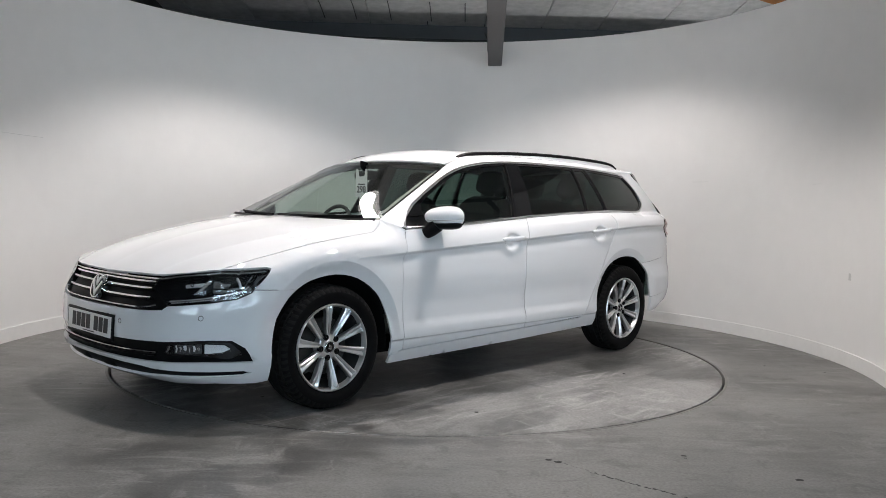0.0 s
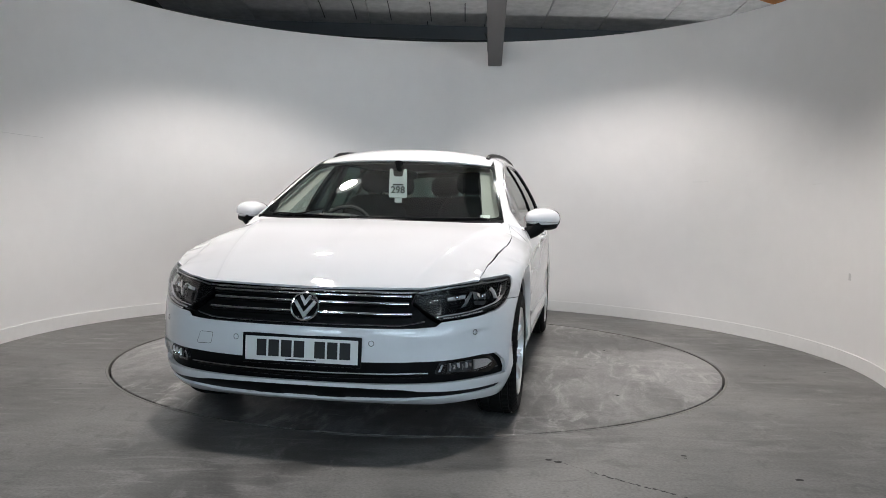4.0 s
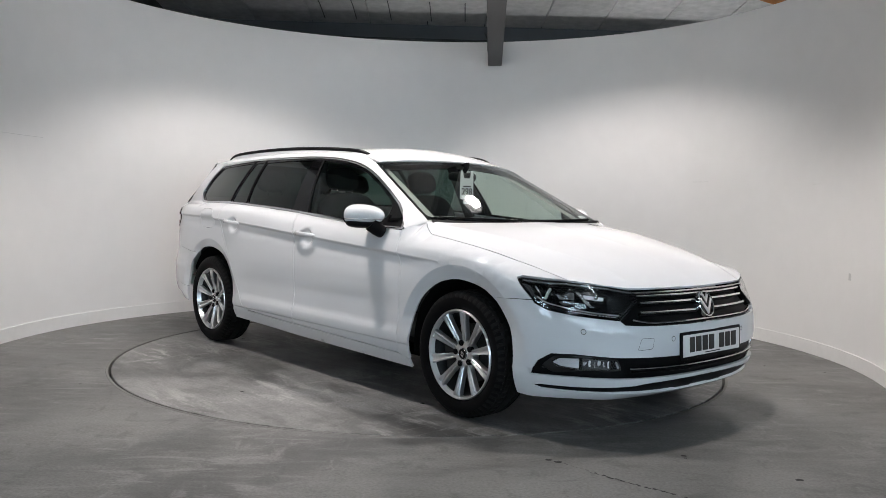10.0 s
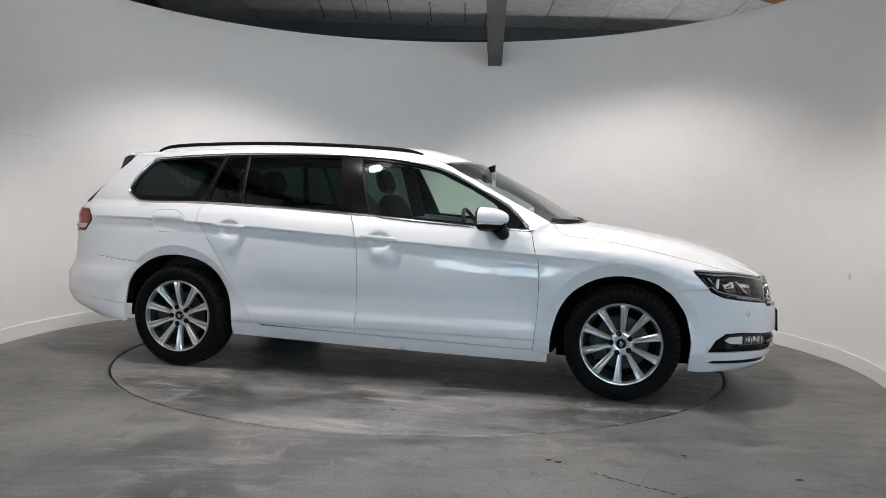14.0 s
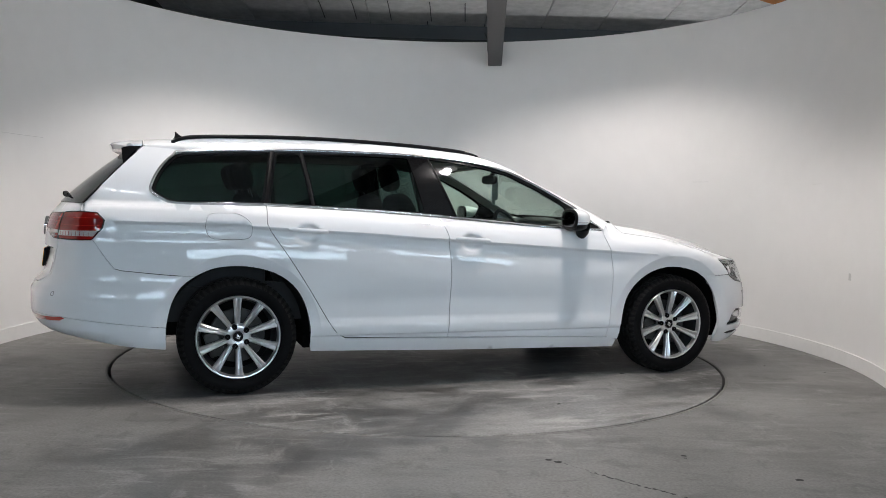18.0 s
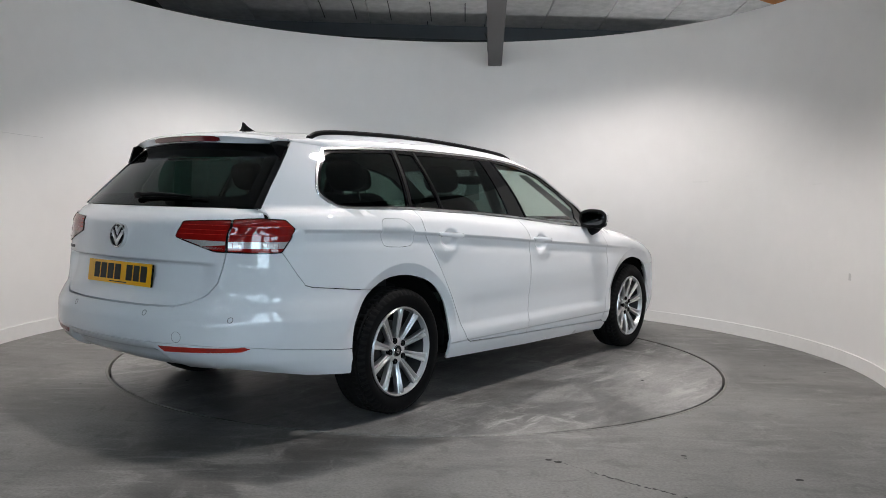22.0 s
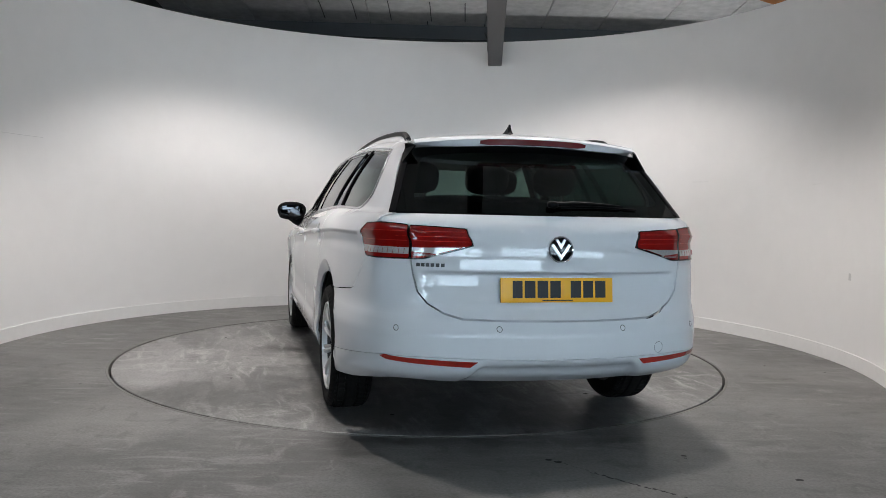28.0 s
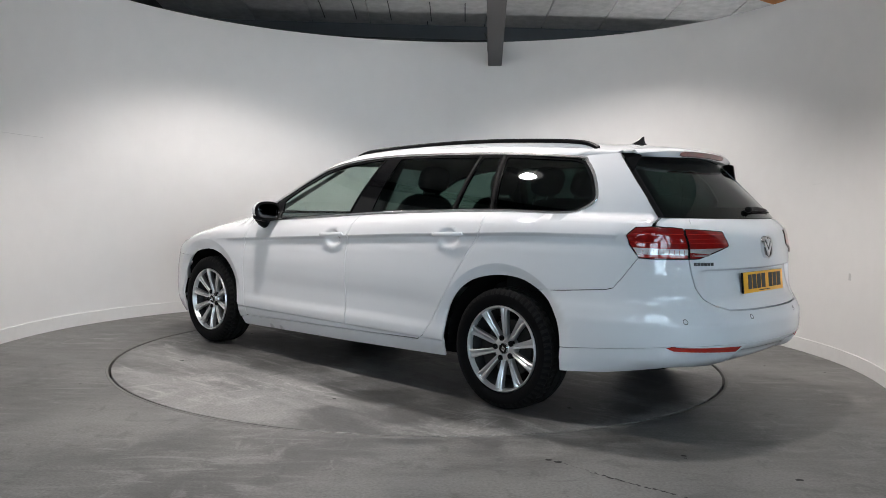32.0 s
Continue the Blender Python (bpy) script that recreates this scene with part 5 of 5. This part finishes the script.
for side in (-1, 1):
    inner = tail_loop(outline(("r", .628, .851), ("r", .578, .853), ("r", .43, .896), ("r", .378, .911), ("r", .400, .979), ("r", .52, .986), ("r", .628, .990)))
    outer = tail_loop(outline(("r", .634, .851), ("r", .634, .991), ("r", .68, .996), ("x", -2.20, .999), ("x", -2.118, .994), ("x", -2.086, .957), ("x", -2.096, .915), ("x", -2.146, .852), ("x", -2.2, .850)))
    for nm, lp, par, word in (("inner_tail_lamp", inner, gate, "red inner tail lamp with a clear strip"), ("tail_lamp", outer, car, "red wraparound tail lamp with a clear strip")):
        lp = [(side * t, z) for t, z in lp]
        lamp = sheet(nm, [rounded(lp, .010)], tail_skin, .03, M_REDLENS, par, .02, word, lift=.004)
        T = [p[0] for p in lp]
        lo, hi = min(T), max(T)
        cut = [p for p in resample(rounded(lp, .010), .004) if .863 <= p[1] <= .902]
        if len(cut) > 6:
            tm = sum(p[0] for p in cut) / len(cut)
            a, b = sorted([p for p in cut if p[0] < tm], key=lambda p: p[1]), sorted([p for p in cut if p[0] >= tm], key=lambda p: -p[1])
            if len(a) > 2 and len(b) > 2:
                sheet("clear_strip", [a + b], tail_skin, .02, M_TAILCLEAR, lamp, .004, "clear reversing lamp strip", gap=.004, lift=.0075)
                for k in range(1, 12):
                    u = lo + (hi - lo) * k / 12
                    if max(p[0] for p in a) + .010 < u < min(p[0] for p in b) - .010:
                        strip("lamp_facet", on(tail_skin, [(u, .870), (u, .880), (u, .892)], .0075), M_REDLENS, lamp, .0018, .0010)
        for z in (.926, .946, .966):
            R = resample(rounded(lp, .010), .004)
            xs = sorted(p[0] for p, q in zip(R, R[1:] + R[:1]) if (p[1] - z) * (q[1] - z) <= 0)
            if len(xs) > 1 and xs[-1] - xs[0] > .05:
                line = [(xs[0] + .012 + (xs[-1] - xs[0] - .024) * k / 6, z) for k in range(7)]
                strip("lamp_rib", on(tail_skin, line, .004), M_REDRIB, lamp, .0022, .0012)
        strip("lamp_edge", on(tail_skin, resample(rounded(lp, .010), .02), .002), M_GLOSSBLACK, lamp, .005, .0035, True, "black lamp edge")
roundel("rear_badge", pose(-2.442, 0, .901, 90, 0, -90) @ pose(0, 0, 0, -6, 0, 0), .058, gate, "round chrome badge on the tailgate")
bm = bmesh.new()
t0 = LEN - at_tail(.60, .826)
for k in range(6):
    p, n = normal_at(tail_skin, t0 - k * .022, .826)
    add_box(bm, (-.008, -.0075, -.004), (.008, .0075, .003), Matrix.Translation(p) @ n.to_track_quat("Z", "Y").to_matrix().to_4x4())
part("model_badge", bm, M_ALLOYDARK, gate, "small dark chrome model badge bars", smooth=False)
plate("number_plate", pose(-2.436, 0.006, .726, 90, 0, -90) @ pose(0, 0, 0, -6, 0, 0), M_PLATEY, gate, "yellow rear number plate", .0004)
# spoiler
bm = bmesh.new()
rows = []
for k in range(23):
    y = -.552 + 1.104 * k / 22
    c = .105 * (abs(y) / .552) ** 2.2
    z1 = 1.402 - .030 * (abs(y) / .552) ** 2.2
    th = .040 * (1 - .75 * (abs(y) / .552) ** 6)
    g = rear_screen_at(y / .588, .985)
    rows.append([bm.verts.new(p) for p in ((-1.899, y, roof_at(-1.899, y)[2]), (-1.96 + c * .2, y, roof_at(-1.96, y)[2] + .002), (-2.03 + c * .6, y, z1 + .010), (-2.082 + c, y, z1 + .001), (-2.092 + c, y, z1 - .008), (-2.078 + c, y, z1 - th), (-2.03 + c * .6, y, z1 - th - .002), (g[0] + .02, y, g[2] + .004))])
for p, q in zip(rows, rows[1:]):
    for j in range(7):
        bm.faces.new((p[j], p[j + 1], q[j + 1], q[j]))
bm.faces.new(rows[0]); bm.faces.new(rows[-1])
bmesh.ops.recalc_face_normals(bm, faces=bm.faces)
sp = part("spoiler", bm, M_PAINT, gate, "white roof spoiler with a high brake lamp")
bm = bmesh.new()
rows = []
for k in range(15):
    y = -.262 + .524 * k / 14
    c = .105 * (abs(y) / .552) ** 2.2
    z1 = 1.402 - .030 * (abs(y) / .552) ** 2.2
    h = .012 if 0 < k < 14 else .005
    rows.append([bm.verts.new(p) for p in ((-2.084 + c, y, z1 - .022 + h), (-2.0935 + c, y, z1 - .020 + h * .8), (-2.088 + c, y, z1 - .026 - h * .8), (-2.078 + c, y, z1 - .026 - h))])
for p, q in zip(rows, rows[1:]):
    for j in range(3):
        bm.faces.new((p[j], p[j + 1], q[j + 1], q[j]))
bmesh.ops.recalc_face_normals(bm, faces=bm.faces)
part("brake_lamp", bm, M_DARKRED, sp, "dark red high brake lamp")
for side in (-1, 1):
    bm = bmesh.new()
    a = [rear_screen_at(side * .985, v) for v in (.55, .75, .98)]
    pts = [Vector(a[1]), Vector(a[2]), Vector((-1.905, side * .578, 1.362)), Vector((-1.965, side * .560, 1.362)), Vector((-2.005, side * .548, 1.350))]
    lo = [bm.verts.new(p) for p in pts]
    hi = [bm.verts.new(p + Vector((-.004, side * .006, .003))) for p in pts]
    bm.faces.new(hi); bm.faces.new(lo[::-1])
    for i in range(5):
        bm.faces.new((lo[i], lo[(i + 1) % 5], hi[(i + 1) % 5], hi[i]))
    bmesh.ops.recalc_face_normals(bm, faces=bm.faces)
    part("spoiler_fin", bm, M_GLOSSBLACK, sp, "gloss black side fin", smooth=False)
for side in (-1, 1):
    line = []
    for v in np.linspace(.0, .93, 14):
        line.append((Vector(rear_screen_at(side * .978, v)), Vector((-.62, side * .35, .70)).normalized()))
    strip("window_side_trim", line, M_GLOSSBLACK, gate, .032, .004, label="black rear window side trim")
# rear wiper
pts = [Vector(rear_screen_at(u, v)) + Vector((-.012, 0, .010)) for u, v in ((.0, .10), (-.15, .118), (-.32, .115), (-.5, .10))]
rw = part("rear_wiper", pipe(bmesh.new(), pts, [.012, .011, .008, .005], 8), M_BLACK, gate, "black rear wiper")
part("wiper_pivot", blob(bmesh.new(), tuple(pts[0]), (.034, .05, .032), 2.6), M_BLACK, rw)
part("blade", pipe(bmesh.new(), [p + Vector((.008, 0, -.012)) for p in [Vector(rear_screen_at(u, v)) + Vector((-.018, 0, .012)) for u, v in ((-.05, .09), (-.3, .11), (-.62, .095))]], .005, 6), M_RUBBER, rw)
# aerial fin
bm = bmesh.new()
pr = [(-1.605, 0), (-1.65, .012), (-1.686, .030), (-1.704, .048), (-1.712, .049), (-1.711, .030), (-1.714, .014), (-1.726, 0)]
rows = []
for s, w in ((-1, 1), (1, 1)):
    rows.append([bm.verts.new((x, s * (.015 - .24 * h), 1.447 + h)) for x, h in pr])
bm.faces.new(rows[0]); bm.faces.new(rows[1][::-1])
for j in range(len(pr)):
    i = (j + 1) % len(pr)
    bm.faces.new((rows[0][j], rows[0][i], rows[1][i], rows[1][j]))
bmesh.ops.recalc_face_normals(bm, faces=bm.faces)
part("aerial_fin", bm, M_BLACK, car, "black shark-fin aerial")

# ---- underside
bm = bmesh.new()
for x0, x1, w in ((-1.02, 1.0, .76),):
    add_box(bm, (x0, -w, .235), (x1, w, .30))
add_box(bm, (1.0, -.56, .185), (2.08, .56, .30))
add_box(bm, (-2.20, -.50, .335), (-1.0, .50, .42))
part("underbody", bm, M_UNDER, car, "black underbody", smooth=False)
bm = bmesh.new()
add_box(bm, (-2.05, .15, .345), (-1.75, .58, .43), bevel=.03)
pipe(bm, [(-1.9, .5, .385), (-2.15, .52, .385), (-2.25, .50, .37)], .024, 12)
part("exhaust", bm, M_DISCBRAKE, car, "dull steel exhaust box")

# ---- wheels
RIM_R, TYRE_R = .229, .325
tread = [(RIM_R + .002, -.092), (.262, -.104), (.290, -.106), (.306, -.098), (.3175, -.084), (.320, -.076), (.312, -.074), (.312, -.066), (.3235, -.064), (.3245, -.036), (.315, -.034), (.315, -.026), (.325, -.024), (.325, .024), (.315, .026), (.315, .034), (.3245, .036), (.3235, .064), (.312, .066), (.312, .074), (.320, .076), (.3175, .084), (.306, .098), (.290, .106), (.262, .104), (.236, .096), (RIM_R + .001, .090)]


def block(i, k):
    """Cross grooves cut the shoulders and ribs of the tread into blocks."""
    shoulder_row = k in (1, 2, 3, 17, 18, 19)
    return (-.009 if shoulder_row and i % 4 == 0 else 0.0) - (.006 if i % 4 == 2 and k in (6, 7, 13, 14) else 0.0)


def wheel(x, y, side, spin, track):
    rim = part("wheel", revolve([(RIM_R + .002, .093), (RIM_R - .003, .101), (RIM_R - .008, .100), (RIM_R - .011, .091), (RIM_R - .018, .072), (RIM_R - .006, .070)], 64), M_ALLOY, car, "silver alloy wheel with ten spokes")
    rim.matrix_basis = pose(x, y, HUB_Z, 0, spin, 0) if side > 0 else pose(x, y, HUB_Z, 0, spin, 180)
    # barrel and brake disc hold the shade behind the spokes in dark colours
    part("barrel", revolve([(RIM_R - .020, .0725), (RIM_R - .022, .060), (RIM_R - .030, .03), (RIM_R - .035, -.06), (RIM_R - .01, -.088), (RIM_R, -.09)], 64), M_ALLOYDARK, rim, "inner rim barrel, coloured dark for the shade behind the spokes")
    tyre = part("tyre", revolve(tread[:5] + [(.300, -.060), (.300, .060)] + tread[-6:], 96), M_RUBBER, rim, "black road tyre with worn tread")
    part("tread", revolve(tread[3:-3], 224, wobble=block), M_TREAD, tyre, "dusty tread blocks")
    hub = part("hub", revolve([(.001, .066), (.030, .066), (.034, .062), (.050, .066), (.066, .060), (.074, .045), (.070, .02)], 40), M_ALLOY, rim)
    for k in range(10):
        a = math.radians(36 * k)
        bm = bmesh.new()
        rows = []
        for r, w, yo in ((.046, .0135, .060), (.080, .0140, .066), (.13, .0165, .078), (.18, .0200, .088), (.206, .0230, .092), (.216, .028, .090)):
            rows.append([bm.verts.new((r, yo + dy, wx)) for wx, dy in ((-w, -.030), (-w, -.003), (-w * .72, .002), (-w * .30, -.0005), (0, -.009), (w * .30, -.0005), (w * .72, .002), (w, -.003), (w, -.030))])
        for p, q in zip(rows, rows[1:]):
            for j in range(8):
                bm.faces.new((p[j], p[j + 1], q[j + 1], q[j]))
        bmesh.ops.rotate(bm, verts=bm.verts, cent=(0, 0, 0), matrix=Matrix.Rotation(a, 3, "Y"))
        bmesh.ops.recalc_face_normals(bm, faces=bm.faces)
        part("spoke", bm, M_ALLOY, rim)
    for k in range(5):
        a = math.radians(72 * k + 18)
        b = part("wheel_bolt", revolve([(.001, .0695), (.0075, .0690), (.0085, .066), (.0105, .067), (.0135, .0710), (.0155, .0695), (.016, .05)], 14), M_BLACK, rim)
        b.matrix_basis = Matrix.Translation((.056 * math.cos(a), .0, .056 * math.sin(a)))
    cap = part("hub_cap", revolve([(.001, .071), (.026, .070), (.030, .066), (.0305, .06)], 28), M_BLACK, rim, "dark hub cap")
    part("cap_ring", revolve([(.0255, .0695), (.0275, .0725), (.030, .0705)], 28), M_CHROME, cap)
    bm = bmesh.new()
    for pts in ([(0, .016), (.008, .005), (0, -.003), (-.008, .005)], [(0, -.007), (.012, .003), (.015, 0), (0, -.018), (-.015, 0), (-.012, .003)]):
        f = bm.faces.new([bm.verts.new((px, .0722, pz)) for px, pz in pts])
    part("cap_mark", bm, M_SATIN, cap, "plain silver mark", smooth=False)
    part("brake_disc", revolve([(.06, .012), (.15, .012), (.152, .008), (.152, -.012), (.06, -.012)], 40), M_DISCBRAKE, rim, "steel brake disc")
    part("caliper", box_mesh((.09, -.03, -.07), (.175, .035, .07), .012), M_DISCBRAKE, rim)
    bm = revolve([(.001, -.05), (RIM_R - .03, -.052)], 32)
    part("backing", bm, M_UNDER, rim)
    return rim


wheel(AXLE, -.786, -1, 14, 0)
wheel(-AXLE, -.780, -1, 20, 0)
wheel(AXLE, .786, 1, 24, 0)
wheel(-AXLE, .780, 1, 15, 0)

# ---- cabin
bm = bmesh.new()
add_box(bm, (-.95, -.74, .28), (.95, .74, .33))
add_box(bm, (-2.16, -.60, .38), (-.95, .60, .60))
part("cabin_floor", bm, M_TRIM, car, "dark cabin carpet", smooth=False)
bm = blob(bmesh.new(), (.80, 0, .84), (.46, 1.46, .30), 4.0, nu=32)
dash = part("dashboard", bm, M_TRIM, car, "dark grey dashboard")
part("instrument_hood", blob(bmesh.new(), (.66, -.36, .955), (.22, .36, .11), 3.0), M_TRIM, dash)
part("console", box_mesh((-.25, -.12, .33), (.62, .12, .58), .03), M_TRIM, dash)
bm = bmesh.new()
ring = []
tilt = Matrix.Translation((.44, -.365, .885)) @ Matrix.Rotation(radians(-24), 4, "Y")
N = 40
for i in range(N):
    a = 2 * math.pi * i / N
    ring.append([bm.verts.new(tilt @ Vector((.013 * math.cos(b), (.180 + .014 * math.sin(b)) * math.cos(a), (.180 + .014 * math.sin(b)) * math.sin(a)))) for b in (2 * math.pi * j / 8 for j in range(8))])
for i in range(N):
    p, q = ring[i], ring[(i + 1) % N]
    for j in range(8):
        bm.faces.new((p[j], p[(j + 1) % 8], q[(j + 1) % 8], q[j]))
blob(bm, (0, 0, 0), (.05, .13, .11), 3.0, tilt)
add_box(bm, (-.006, -.17, -.018), (.006, .17, .018), tilt)
add_box(bm, (-.006, -.016, -.17), (.006, .016, 0), tilt)
bmesh.ops.recalc_face_normals(bm, faces=bm.faces)
part("steering_wheel", bm, M_TRIM, car, "black steering wheel")


def seat(x, y, w, tilt_back, name, heads):
    back_m = Matrix.Translation((x - .20, y, .50)) @ Matrix.Rotation(radians(-tilt_back), 4, "Y")
    bm = blob(bmesh.new(), (x + .06, y, .46), (.54, w, .20), 4.0)
    st = part(name, bm, M_FABRIC, car, "charcoal cloth %s" % name.replace("_", " "))
    part("backrest", blob(bmesh.new(), (0, 0, .32), (.15, w * .98, .70), 3.6, back_m), M_FABRIC, st)
    for hy in heads:
        part("headrest", blob(bmesh.new(), (-.01, hy, .775), (.10, .25, .17), 3.0, back_m), M_FABRIC, st)
        for d in (-.06, .06):
            part("headrest_post", pipe(bmesh.new(), [back_m @ Vector((0, hy + d, .60)), back_m @ Vector((0, hy + d, .76))], .006, 8), M_CHROME, st)
    return st


seat(.02, -.365, .52, 17, "front_seat", (0,))
seat(.02, .365, .52, 17, "front_seat", (0,))
seat(-.86, 0, 1.30, 20, "rear_bench", (-.40, 0, .40))
for side in (-1, 1):
    part("pillar_trim", box_mesh((-.05, -.012, 0), (.05, .012, .42), .01, Matrix.Translation((-.26, side * .735, .98)) @ Matrix.Rotation(radians(side * 22), 4, "X") @ Matrix.Rotation(radians(-8), 4, "Y")), M_TRIM, car, "dark inner pillar trim")
    part("load_side", box_mesh((-2.12, -.02, .58), (-1.22, .02, 1.02), .02, Matrix.Translation((0, side * .60, 0))), M_TRIM, car, "dark load bay trim")
part("load_cover", box_mesh((-2.12, -.60, .985), (-1.22, .60, 1.0), .004), M_TRIM, car, "dark roller load cover")
# inside mirror and the paper tag that hangs from it
part("inside_mirror", blob(bmesh.new(), (.435, 0, 1.262), (.045, .24, .065), 3.2), M_BLACK, car, "black inside mirror")
part("mirror_stalk", pipe(bmesh.new(), [(.44, 0, 1.28), (.47, 0, 1.32), (.46, 0, 1.345)], [.014, .018, .03], 10), M_BLACK, car)
tag = sheet("paper_tag", [rounded([(-.062, 1.115), (.062, 1.115), (.058, 1.305), (.034, 1.305), (.028, 1.255), (-.028, 1.255), (-.034, 1.305), (-.058, 1.305)], .012)], lambda u, v: (.480 + .0 * u, u, v), .03, M_CARD, car, .002, "white paper lot tag hung on the mirror", out=(1, 0, 0))
part("tag_tail", box_mesh((.474, -.022, 1.085), (.4765, .026, 1.116)), M_CARD, tag, smooth=False)
part("tag_bar", box_mesh((.4802, -.034, 1.196), (.4812, .034, 1.205)), M_INK, tag, smooth=False)
fc = bpy.data.curves.new("lot_number", "FONT")
fc.body, fc.size, fc.extrude, fc.align_x, fc.align_y = "298", .062, .0006, "CENTER", "CENTER"
fc.offset = .0012
fo = new("lot_number", fc)
fo.matrix_basis = pose(.4812, 0, 1.165, 90, 0, 90)
fc.materials.append(M_INK)
fo.parent = tag
fo["label"] = "printed lot number 298"
part("screen_sticker", box_mesh((-.028, -.020, -.001), (.028, .020, .001), 0, Matrix.Translation(Vector(screen_at(.86, .07)) + Vector((-.006, 0, -.004))) @ Vector((.45, 0, .89)).to_track_quat("Z", "Y").to_matrix().to_4x4()), M_CARD, car, "small paper sticker", smooth=False)


# ---------------------------------------------------------------- movement
def motions():
    """The turntable and the car on it turn steadily together."""
    rows = [(k / 2, Matrix.Rotation(radians(turn(k / 2)), 4, "Z")) for k in range(65)]
    walk(turntable, rows)
    walk(car, [(t, m @ pose(0.0365, -0.0665, 0.0)) for t, m in rows])


motions()
